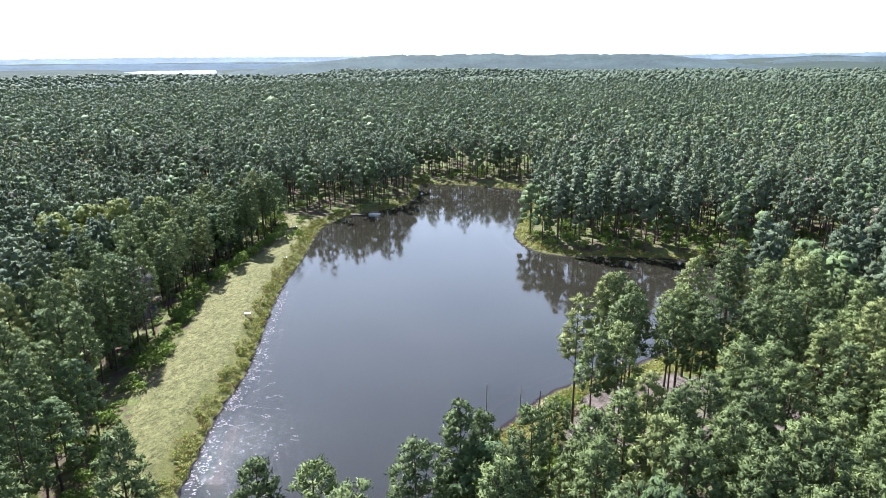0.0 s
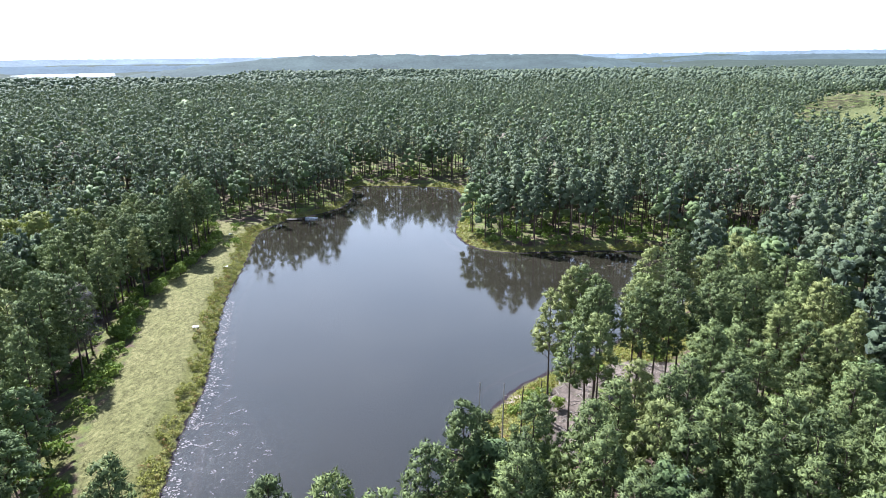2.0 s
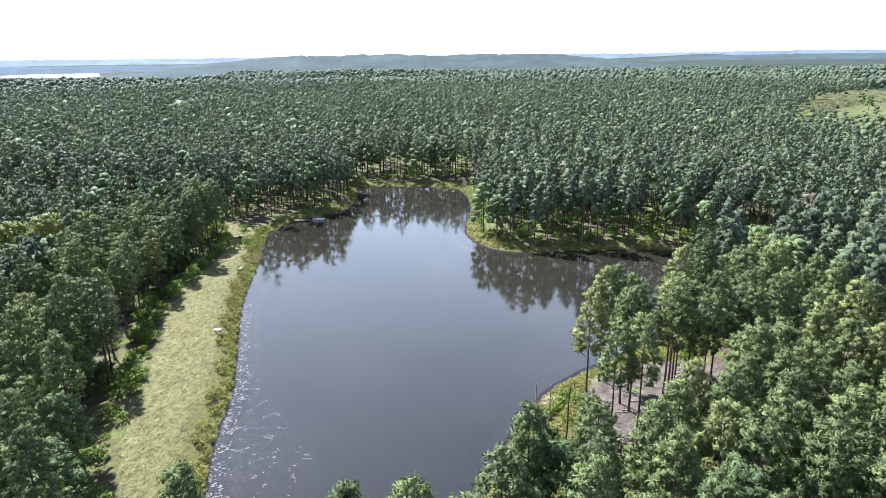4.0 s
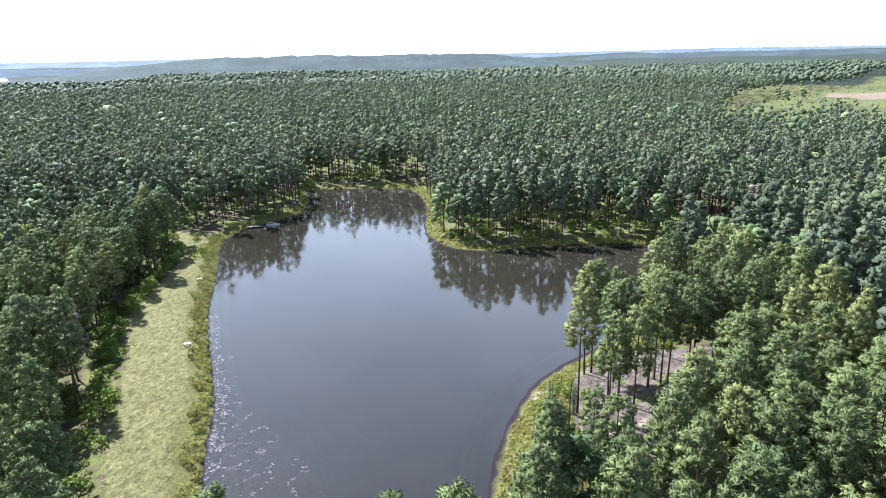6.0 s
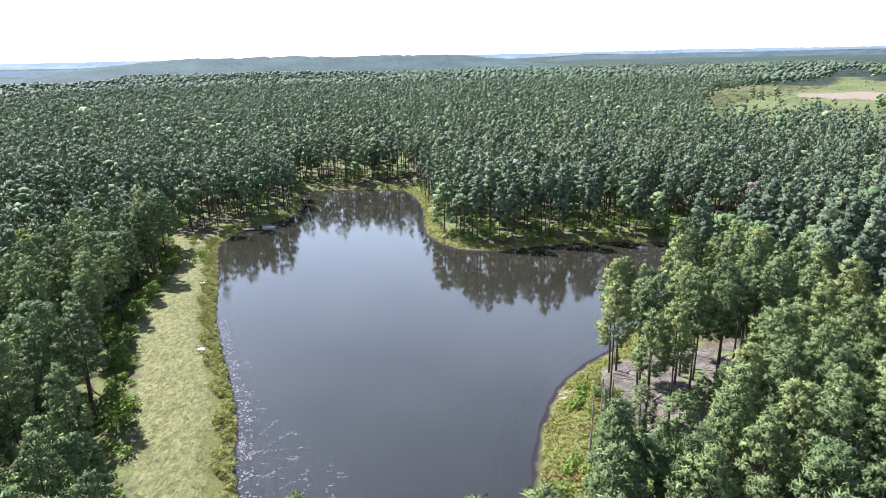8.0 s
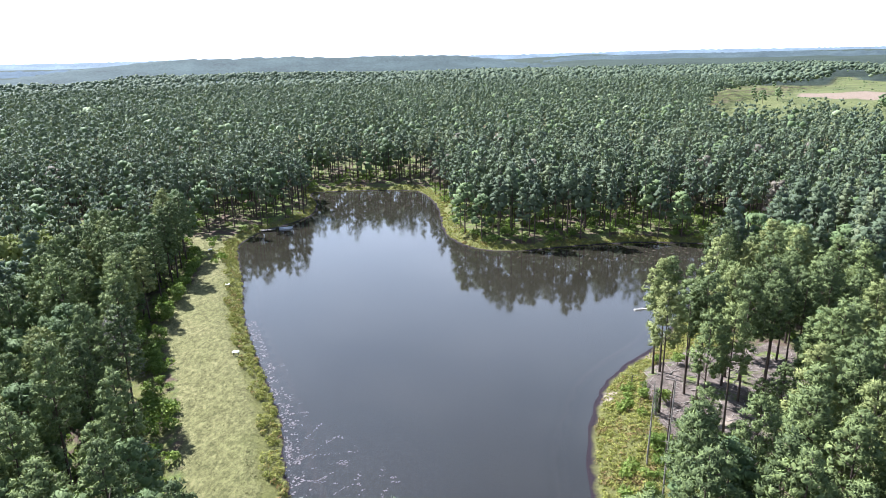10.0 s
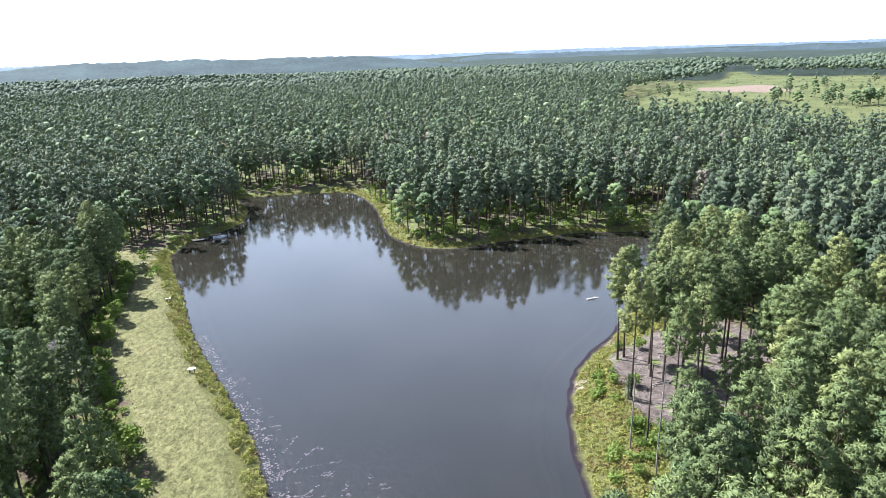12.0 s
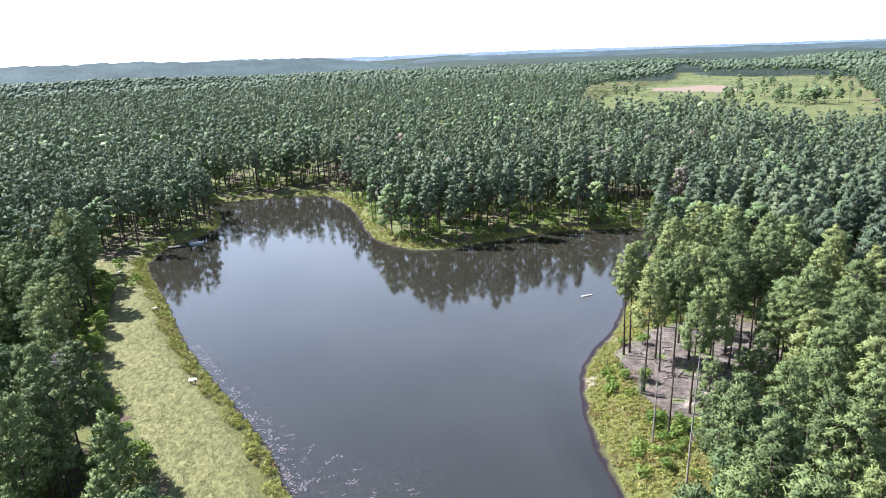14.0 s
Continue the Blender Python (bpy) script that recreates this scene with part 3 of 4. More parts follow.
tree_kind("pale", "broadleaf_tree", leafy_shape(92, 70, 12, 0.9, tall=21.0, wide=6.5, rad=1.6), PALELEAF, "large pale-green broad-leaved tree above the forest", "tree", 20.0, 0.35, 3, "")
tree_kind("dry", "dry_tree", leafy_shape(93, 44, 20, 0.5, tall=16.5, wide=3.2, rad=1.0, core=0.6), DRYLEAF, "brown withered tree standing among green pines", "tree", 15.0, 0.2, 1, "withered trees")
tree_kind("snagtree", "dead_tree", leafy_shape(94, 44, 34, 0.7, tall=15.0, wide=2.6, rad=1.2, slim=0.05, core=0.02), GREYTWIG, "grey leafless dead tree with fine twigs", "dead tree", 14.0, 0.15, 1, "withered trees")

# ---- trees: places ----
FEET = [(29.3, 81.5), (30.4, 81.8), (27.2, 69.8), (33.4, 78.9), (32.1, 74.9), (33.2, 72.9), (30.4, 62.8), (41.4, 79.1), (39.7, 80.1),
        (38.9, 72.7), (42.4, 73.1), (48.0, 78.9), (48.8, 77.5), (40.6, 90.0), (39.7, 83.3), (49.8, 85.8), (52.2, 78.6),
        (38.2, 77.3), (33.6, 63.6), (44.4, 77.4)]
rt = np.random.RandomState(5)
for k, (x, y) in enumerate(FEET):
    plant("bare%d" % (k % 2), x, y, rt.uniform(0, 6.28), rt.uniform(0.92, 1.06))


def grid_spots(x0, x1, y0, y1, step, seed):
    """Uneven rows of spots, as in a planted wood."""
    r = np.random.RandomState(seed)
    X, Y = np.meshgrid(np.arange(x0, x1, step), np.arange(y0, y1, step))
    X, Y = X.ravel() + r.uniform(-0.38, 0.38, X.size) * step, Y.ravel() + r.uniform(-0.38, 0.38, Y.size) * step
    return X, Y


def wooded(x, y, sv):
    """Where trees may stand: clear of water, banks, dam, clearings and fields."""
    z, d, left, r, az, wdam = sv
    gap = np.where((x > 8) & (y < 100), 9.5, np.where(y > 225, 9.0, np.where((x < -50) & (y > 163), 2.6, 3.0)))
    ok = (d > gap) & ~((wdam > 0.3) & (left < np.where(y > 98, 3.0, 4.6))) & ~((x > -14) & (x < 22) & (y > 16) & (y < 60))
    ok &= ~inside(x, y, CLEARING) & (np.hypot(x - 73, y - 92) > 7) & (np.hypot(x - 71, y - 108) > 5)
    ok &= ~inside(x, y, FIELD) & ~inside(x, y, LAKE)
    ok &= ~((np.hypot(x + 70, y - 158) < 9))
    return ok


SPECIAL = [("pale", -233, 365, 1.3), ("dry", 80, 159, 1.12), ("snagtree", -50.5, 72, 0.95), ("yellow", -103, 106, 1.5), ("yellow", -100, 114, 1.45),
           ("yellow", -102, 95, 1.4), ("yellow", -99, 123, 1.35), ("yellow", -109, 100, 1.3), ("yellow", -108, 112, 1.3)]
for key, x, y, s in SPECIAL:
    plant(key, x, y, rt.uniform(0, 6.28), s)
NEAR = [("pine0", 14.1, 28.2), ("pine1", 9.6, 26.6), ("pine2", -3.5, 25.5), ("pine3", 21.8, 39.8), ("pine4", 18.2, 26.0), ("pine5", 20.4, 33.2), ("pine1", 27.6, 36.0),
        ("pine2", 22.8, 44.2), ("pine0", 4.0, 17.0), ("pine3", -9.0, 19.0), ("pine4", 13.0, 20.0), ("leafy1", 24.0, 39.5), ("pine5", 16.0, 22.0), ("pine0", -2.0, 16.0),
        ("pine1", 35.6, 47.4), ("pine4", 38.7, 44.2), ("pine2", 40.4, 49.5), ("pine5", 42.7, 53.4), ("pine0", 44.2, 46.0), ("pine3", 37.2, 51.6), ("pine1", 33.2, 43.2),
        ("pine2", 46.6, 51.0), ("pine4", 41.2, 41.2), ("pine0", 47.2, 56.0), ("pine5", 50.2, 47.6), ("pine3", 34.0, 38.5)]
for key, x, y in NEAR:
    plant(key, x, y, rt.uniform(0, 6.28), 0.84 if (x, y) == (22.8, 44.2) else 1.0)

X, Y = grid_spots(-160, 130, -60, 180, 4.9, 9)
sv = survey(X, Y)
ok = wooded(X, Y, sv)
for px, py in FEET + [(a[1], a[2]) for a in NEAR + SPECIAL]:
    ok &= np.hypot(X - px, Y - py) > (8.0 if px < -90 else 3.0)
right_zone = (X > 6) & (X < 66) & (Y > 18) & (Y < 112) & (sv[1] < 46)
left_zone = (sv[2] > 1) & (sv[2] < 25) & (Y > 22) & (Y < 150) & (X < -8)
pick = ok & (right_zone | left_zone)
single = np.flatnonzero(pick)
if len(single) > 205:
    front = (X[single] > 20) & (X[single] < 46) & (Y[single] > 50) & (Y[single] < 69)
    single = single[np.argsort(np.hypot(X[single] - 8, Y[single] - 20) - 200 * front)[:205]]
for k in single:
    left_side = X[k] < 0
    u = rt.uniform()
    if u < (0.22 if left_side else 0.07):
        key, s = "leafy%d" % rt.randint(3), rt.uniform(0.75, 1.1)
    else:
        key, s = "pine%d" % rt.randint(6), rt.uniform(0.8, 1.04)
    if 20 < X[k] < 37 and 55 < Y[k] < 69:
        continue
    if left_side and Y[k] < 90 and k % 4 == 0:
        continue
    if 20 < X[k] < 40 and 45 < Y[k] < 69:
        s *= 0.62
    plant(key, X[k], Y[k], rt.uniform(0, 6.28), s, rt.uniform(0.92, 1.08))
done_single = np.zeros(X.shape, bool)
done_single[single] = True


def trunk_tris(tall, r0, sides):
    return tube([(0, 0, -0.3), (0, 0, tall * 0.5), (0, 0, tall * 0.9)], [r0, r0 * 0.75, r0 * 0.3], sides)


def woods(name, label, x, y, z, kinds, seed, smin, smax, chance, mats=None):
    """Many trees joined: each spot takes one of the kinds (crown triangles, trunk triangles, leaf slot)."""
    r = np.random.RandomState(seed)
    which = r.choice(len(kinds), size=len(x), p=chance)
    tris, tint, slot, soft = [], [], [], []
    for k, (crown, trunk, leaf) in enumerate(kinds):
        w = which == k
        n = int(w.sum())
        if not n:
            continue
        yaw, s, sz, tn = r.uniform(0, 6.28, n), r.uniform(smin, smax, n), r.uniform(0.9, 1.1, n), r.uniform(0, 1, n)
        c, si = np.cos(yaw) * s, np.sin(yaw) * s
        for T, nrm, sl in ((crown[0], crown[1], leaf), (trunk, None, 0)):
            if T is None:
                continue
            T = T.astype(np.float32)
            if nrm is None:
                nrm = np.repeat(face_normals(T)[:, None], 3, 1)
            cy, sy = np.cos(yaw)[:, None, None], np.sin(yaw)[:, None, None]
            out = np.empty((n, *T.shape), np.float32)
            out[..., 0] = T[None, ..., 0] * c[:, None, None] - T[None, ..., 1] * si[:, None, None] + x[w][:, None, None]
            out[..., 1] = T[None, ..., 0] * si[:, None, None] + T[None, ..., 1] * c[:, None, None] + y[w][:, None, None]
            out[..., 2] = T[None, ..., 2] * (s * sz)[:, None, None] + z[w][:, None, None]
            tris.append(out.reshape(-1, 3, 3))
            soft.append(np.stack((nrm[None, ..., 0] * cy - nrm[None, ..., 1] * sy, nrm[None, ..., 0] * sy + nrm[None, ..., 1] * cy, np.repeat(nrm[None, ..., 2], n, 0)), 3).reshape(-1, 3, 3))
            tint.append(np.repeat(tn, len(T)))
            slot.append(np.full(n * len(T), sl))
    me = soup(name, np.concatenate(tris), mats or [BARK, HAZED_NEEDLES, BROADLEAF, DRYLEAF, PALELEAF], np.concatenate(tint), np.concatenate(slot), np.concatenate(soft))
    return tagged(new(name, me), label, "forest", kind="stuff")


FINE = [(pine_shape(260 + k, 30, 9, 0.55, base=0.40 + 0.035 * k, wide=2.2, rad=0.95, taper=0.5, stand=0.7, core=0.75, share=0.5)[:2], trunk_tris(19, 0.18, 5), 1) for k in range(5)]
FINE += [(leafy_shape(270 + k, 28, 8, 0.6, tall=14.5, wide=3.2, rad=1.2, core=0.75, share=0.5)[:2], trunk_tris(12, 0.2, 5), 2) for k in range(2)]
FINE += [(leafy_shape(280, 16, 10, 0.5, tall=15, wide=3.0, core=0.5)[:2], trunk_tris(13, 0.2, 5), 3)]
MID = [(pine_shape(200 + k, 10, 8, 0.75, base=0.44 + 0.03 * k, wide=1.7, rad=1.05, taper=0.45, stand=0.8, core=0.62, share=0.5, squash=1.0, low=-0.2)[:2], trunk_tris(19, 0.17, 4), 1) for k in range(5)]
MID += [(leafy_shape(220 + k, 14, 2, 0.8, tall=14.5, wide=3.1, rad=1.5)[:2], trunk_tris(12, 0.2, 4), 2) for k in range(2)]
MID += [(leafy_shape(230, 12, 4, 0.8, tall=15, wide=3.0)[:2], trunk_tris(13, 0.2, 4), 3)]
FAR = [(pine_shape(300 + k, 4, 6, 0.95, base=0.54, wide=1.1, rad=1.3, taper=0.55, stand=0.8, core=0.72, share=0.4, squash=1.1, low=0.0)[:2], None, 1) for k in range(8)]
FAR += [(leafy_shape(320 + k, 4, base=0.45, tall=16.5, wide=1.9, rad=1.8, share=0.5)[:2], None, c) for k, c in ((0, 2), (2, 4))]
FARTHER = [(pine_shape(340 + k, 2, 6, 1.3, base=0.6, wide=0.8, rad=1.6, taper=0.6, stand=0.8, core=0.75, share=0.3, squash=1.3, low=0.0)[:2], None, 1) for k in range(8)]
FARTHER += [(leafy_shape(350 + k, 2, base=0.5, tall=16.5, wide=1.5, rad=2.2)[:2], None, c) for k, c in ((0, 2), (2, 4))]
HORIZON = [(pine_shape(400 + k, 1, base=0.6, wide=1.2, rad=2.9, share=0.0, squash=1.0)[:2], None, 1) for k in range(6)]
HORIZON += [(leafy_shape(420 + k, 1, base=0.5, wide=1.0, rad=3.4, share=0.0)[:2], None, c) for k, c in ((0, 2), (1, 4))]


def in_view(x, y, lo=-66, hi=53):
    a = np.degrees(np.arctan2(x - 10, y + 30))
    return (a > lo) & (a < hi)


X2, Y2 = grid_spots(-420, 420, -160, 460, 4.1, 9 + 1)
sv2 = survey(X2, Y2)
old = (X2 > -160) & (X2 < 130) & (Y2 > -60) & (Y2 < 180)
r2 = np.hypot(X2 - 10, Y2)
m2 = wooded(X2, Y2, sv2) & ~old & (np.hypot(X2 + 233, Y2 - 365) > 9) & (r2 < 270) & in_view(X2, Y2)
m1 = ok & ~done_single & (in_view(X, Y, -75, 60) | (np.hypot(X, Y) < 60))
mx_, my_, mz_ = np.r_[X[m1], X2[m2]], np.r_[Y[m1], Y2[m2]], np.r_[sv[0][m1], sv2[0][m2]]
closer = np.hypot(mx_ - 15, my_) < 168
for nm, sel, kinds in (("pine_wood", closer, FINE), ("deeper_pine_wood", ~closer, MID)):
    woods(nm, "dense pine wood round the pond with bare lower trunks", mx_[sel], my_[sel], mz_[sel], kinds, 31, 0.76, 1.1, [0.17] * 5 + [0.07, 0.06, 0.02])
XB, YB = grid_spots(-230, 230, -230, 120, 6.5, 12)
svb = survey(XB, YB)
mb = wooded(XB, YB, svb) & ~((XB > -160) & (XB < 130) & (YB > -60)) & ~in_view(XB, YB)
mb |= wooded(XB, YB, svb) & (XB > -160) & (XB < 130) & (YB > -60) & ~in_view(XB, YB, -75, 60) & (np.hypot(XB, YB) >= 60)
X3, Y3 = grid_spots(-900, 800, 0, 900, 4.6, 13)
r3 = np.hypot(X3 - 10, Y3)
m3 = (r3 >= 270) & (r3 < 720) & in_view(X3, Y3)
X3, Y3 = X3[m3], Y3[m3]
sv3 = survey(X3, Y3)
w3 = wooded(X3, Y3, sv3) & (np.hypot(X3 + 233, Y3 - 365) > 9)
ax, ay, a_z = np.r_[X3[w3], XB[mb]], np.r_[Y3[w3], YB[mb]], np.r_[sv3[0][w3], svb[0][mb]]
step = np.hypot(ax - 10, ay) < 480
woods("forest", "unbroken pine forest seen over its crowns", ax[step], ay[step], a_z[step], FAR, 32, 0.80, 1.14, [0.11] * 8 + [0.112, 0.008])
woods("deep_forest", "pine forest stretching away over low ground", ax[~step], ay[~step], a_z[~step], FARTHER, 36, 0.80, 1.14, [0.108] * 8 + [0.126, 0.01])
X4, Y4 = grid_spots(-1700, 1500, 0, 1750, 7.4, 14)
r4 = np.hypot(X4 - 10, Y4)
a4 = np.degrees(np.arctan2(X4 - 10, Y4))
m4 = (r4 >= 715) & (r4 < 1475 - 345 * ss(-a4, 28, 35)) & in_view(X4, Y4, -62, 50)
X4, Y4 = X4[m4], Y4[m4]
sv4 = survey(X4, Y4)
w4 = wooded(X4, Y4, sv4)
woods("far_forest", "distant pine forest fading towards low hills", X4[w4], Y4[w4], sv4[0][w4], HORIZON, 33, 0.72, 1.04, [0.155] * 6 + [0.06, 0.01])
print("TREES single", len(single), "closer", int(closer.sum()), "mid", len(mx_), "far", int(w3.sum()) + int(mb.sum()), "horizon", int(w4.sum()))


rf = np.random.RandomState(15)
fx, fy = [], []
for cx, cy, n, spread in ((315, 497, 9, 10), (359, 532, 7, 12), (412, 597, 6, 12), (338, 466, 10, 16), (328, 439, 9, 14), (354, 455, 9, 14), (428, 527, 14, 22), (480, 620, 12, 24), (250, 600, 6, 12)):
    fx += list(cx + rf.normal(size=n) * spread)
    fy += list(cy + rf.normal(size=n) * spread)
fx, fy = np.array(fx), np.array(fy)
woods("field_trees", "scattered broad-leaved trees in the far meadow", fx, fy, survey(fx, fy)[0], MID[3:7], 34, 0.45, 0.9, [0.1, 0.1, 0.4, 0.4])

bx, by = rf.uniform(120, 600, 1800), rf.uniform(220, 1050, 1800)
fb = inside(bx, by, FIELD) & ~inside(bx, by, EARTH)
bx, by = bx[fb], by[fb]
LUMPS = [(clump(rf, (0, 0, 0.3), 1.3, 0.7, -0.2), None, k) for k in (2, 2, 1, 3)]
woods("field_brush", "low scattered brush over the far meadow", bx, by, survey(bx, by)[0], LUMPS, 35, 0.35, 1.0, [0.45, 0.35, 0.1, 0.1])

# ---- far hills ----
def hill_mat(name, leaf, haze_glow, share):
    """Wooded hills kilometres off; their haze is a bluish glow added to the surface."""
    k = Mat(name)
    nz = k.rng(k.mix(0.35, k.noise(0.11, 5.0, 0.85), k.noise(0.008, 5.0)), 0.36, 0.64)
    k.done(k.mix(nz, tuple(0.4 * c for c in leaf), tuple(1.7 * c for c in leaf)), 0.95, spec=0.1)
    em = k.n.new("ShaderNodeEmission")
    k.l.new(k.mix(nz, tuple(0.6 * c for c in haze_glow), tuple(1.3 * c for c in haze_glow)), em.inputs["Color"])
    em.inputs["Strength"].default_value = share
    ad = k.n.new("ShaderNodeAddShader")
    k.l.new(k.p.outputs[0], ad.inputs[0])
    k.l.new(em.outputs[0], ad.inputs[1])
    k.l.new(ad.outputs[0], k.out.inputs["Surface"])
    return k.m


def hills(name, label, r, a0, a1, top, ends, rough, mat, seed):
    """A long low range: it rises from the plain to an uneven wooded skyline."""
    rr = np.random.RandomState(seed)
    n = int((a1 - a0) * r * 0.01745 / 14)
    az = np.radians(np.linspace(a0, a1, n))
    u = np.linspace(0, 1, n)
    sky_line = top * (ss(u, 0, ends) * (1 - ss(u, 1 - ends, 1)) * 0.94 + 0.06)
    sky_line = sky_line * (1 + rough * np.sin(u * 17 + seed) * 0.5 + rough * np.sin(u * 41 + 2 * seed) * 0.25) + rr.uniform(0, 4.5, n) + 2.5 * rr.uniform(0, 1, n) ** 6
    V, F = [], []
    rows = ((-420, 0.0), (-250, 0.38), (-110, 0.76), (-30, 0.95), (0, 1.0), (160, 0.3))
    for dr, f in rows:
        jit = rr.uniform(-3, 3, n) if 0 < f < 1 else np.zeros(n)
        V += [(10 + (r + dr) * math.sin(a), (r + dr) * math.cos(a), 2 + (h - 2) * f + j) for a, h, j in zip(az, sky_line, jit)]
    for k in range(len(rows) - 1):
        F += [(k * n + j, k * n + j + 1, (k + 1) * n + j + 1, (k + 1) * n + j) for j in range(n - 1)]
    return tagged(new(name, sheet(name, V, F, mat)), label, "hills", kind="structure")


hills("backdrop_far", "wooded hills along the horizon in pale blue haze", 4500, -72, 62, 58, 0.02, 0.10, hill_mat("far_hazed_hills", (0.02, 0.03, 0.03), (0.105, 0.130, 0.165), 1.0), 3)
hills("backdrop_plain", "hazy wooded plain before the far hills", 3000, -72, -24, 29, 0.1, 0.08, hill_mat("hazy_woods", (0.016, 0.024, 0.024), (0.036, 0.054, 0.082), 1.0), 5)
LOWLAND = hill_mat("hazed_lowland_woods", (0.030, 0.042, 0.034), (0.028, 0.040, 0.054), 1.0)
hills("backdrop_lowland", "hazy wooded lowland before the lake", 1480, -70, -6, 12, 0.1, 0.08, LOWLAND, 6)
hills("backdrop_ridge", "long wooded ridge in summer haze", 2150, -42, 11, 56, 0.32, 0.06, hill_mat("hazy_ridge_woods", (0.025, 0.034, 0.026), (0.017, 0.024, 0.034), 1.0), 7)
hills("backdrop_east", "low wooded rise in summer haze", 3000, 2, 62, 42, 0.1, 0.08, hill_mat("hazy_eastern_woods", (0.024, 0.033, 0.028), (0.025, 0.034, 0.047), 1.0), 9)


# ---- banks: weeds, shrubs, mown grass ----
def tufts(name, label, x, y, z, shapes, mat, seed, smin, smax, category="plants"):
    r = np.random.RandomState(seed)
    n = len(x)
    which = r.randint(len(shapes), size=n)
    tris, tint = [], []
    for k, T in enumerate(shapes):
        w = which == k
        m = int(w.sum())
        if not m:
            continue
        yaw, s = r.uniform(0, 6.28, m), r.uniform(smin, smax, m)
        c, si = (np.cos(yaw) * s)[:, None, None], (np.sin(yaw) * s)[:, None, None]
        o = np.empty((m, *T.shape), np.float32)
        o[..., 0] = T[None, ..., 0] * c - T[None, ..., 1] * si + x[w][:, None, None]
        o[..., 1] = T[None, ..., 0] * si + T[None, ..., 1] * c + y[w][:, None, None]
        o[..., 2] = T[None, ..., 2] * s[:, None, None] + z[w][:, None, None]
        tris.append(o.reshape(-1, 3, 3))
        tint.append(np.repeat(r.uniform(0, 1, m), len(T)))
    return tagged(new(name, soup(name, np.concatenate(tris), [mat], np.concatenate(tint))), label, category, kind="stuff")


rs = np.random.RandomState(77)


def spots(n, x0, x1, y0, y1, test):
    x, y = rs.uniform(x0, x1, n), rs.uniform(y0, y1, n)
    sv_ = survey(x, y)
    m = test(x, y, *sv_)
    return x[m], y[m], sv_[0][m]


WEED_SHAPES = [puff(rs, (0, 0, 0.35), 0.5, 22, 0.24, 0.95, -0.2, 0.3) for _ in range(5)]
LOW_SHAPES = [puff(rs, (0, 0, 0.10), 0.34, 10, 0.19, 0.6, 0.0, 0.3) for _ in range(5)]
BLADES = [puff(rs, (0, 0, 0.0), 0.20, 5, 0.12, 0.22, 0.0, 0.35) for _ in range(6)]
BUSH_SHAPES = [np.concatenate([puff(rs, (0.7 * math.cos(a), 0.7 * math.sin(a), 0.6 + 0.5 * (k % 2)), 0.75, 20, 0.42, 0.9, -0.3) for k, a in enumerate(np.linspace(0, 5.3, 5) + rs.uniform(0, 3))]) for _ in range(4)]

dam_side = lambda x, y, left: (left < 0) & (left > -22) & (x < -8) & (y < 160)
x, y, z = spots(30000, -75, -5, 30, 162, lambda x, y, z, d, left, r, az, w: (d > 0.1) & (d < 2.0 + 0.014 * np.clip(y - 40, 0, 90) + 0.7 * np.sin(y * 0.7)) & dam_side(x, y, left) & (rs.uniform(size=x.shape) < 0.95))
tufts("bank_weeds", "tall yellow-green weeds along the dam's waterline", x, y, z, WEED_SHAPES, WEED, 1, 0.5, 1.15)
x, y, z = spots(26000, 5, 60, 36, 110, lambda x, y, z, d, left, r, az, w: (d > 1.5) & (d < 12) & (x > 10) & ~inside(x, y, CLEARING) & (rs.uniform(size=x.shape) < 0.9))
tufts("meadow_weeds", "yellow-green grass and weeds on the open bank", x, y, z, LOW_SHAPES, WEED, 2, 0.6, 1.5)
x, y, z = spots(60000, -110, 100, 140, 250, lambda x, y, z, d, left, r, az, w: (d > 1.0) & (d < 4.2 + 2.0 * np.sin(x * 0.3 + y * 0.2)) & (rs.uniform(size=x.shape) < 0.75))
tufts("shore_weeds", "sunlit grass and weeds along the far shore", x, y, z, LOW_SHAPES, WEED, 3, 0.8, 2.1)
x, y, z = spots(90000, -85, 0, 20, 160, lambda x, y, z, d, left, r, az, w: (d > 2.6) & (left < 0.5) & (w > 0.4) & dam_side(x, y, left) & (rs.uniform(size=x.shape) < 0.4))
tufts("mown_grass", "clumps of mown yellowing grass on the dam", x, y, z, BLADES, HAY, 4, 0.5, 1.2)
x, y, z = spots(26000, -130, 110, 135, 275, lambda x, y, z, d, left, r, az, w: (d > 3.5) & (d < 34) & (rs.uniform(size=x.shape) < 0.05 + 0.09 * (x > -15)))
tufts("understorey", "bright green brush under the pines", x, y, z, BUSH_SHAPES, SHRUBLEAF, 5, 0.4, 1.1)
x, y, z = spots(9000, 5, 90, 20, 125, lambda x, y, z, d, left, r, az, w: (d > 7) & (d < 60) & ~inside(x, y, CLEARING) & (rs.uniform(size=x.shape) < 0.09))
tufts("undergrowth", "green brush below the pines on the open bank", x, y, z, BUSH_SHAPES, SHRUBLEAF, 6, 0.4, 1.0)
x, y, z = spots(26000, -110, -10, 10, 165, lambda x, y, z, d, left, r, az, w: (left > 0.3) & (left < 22) & (rs.uniform(size=x.shape) < np.where(left < 5, 0.13, 0.05)))
tufts("dam_brush", "rank green brush at the foot of the dam", x, y, z, BUSH_SHAPES, SHRUBLEAF, 7, 0.4, 1.05)

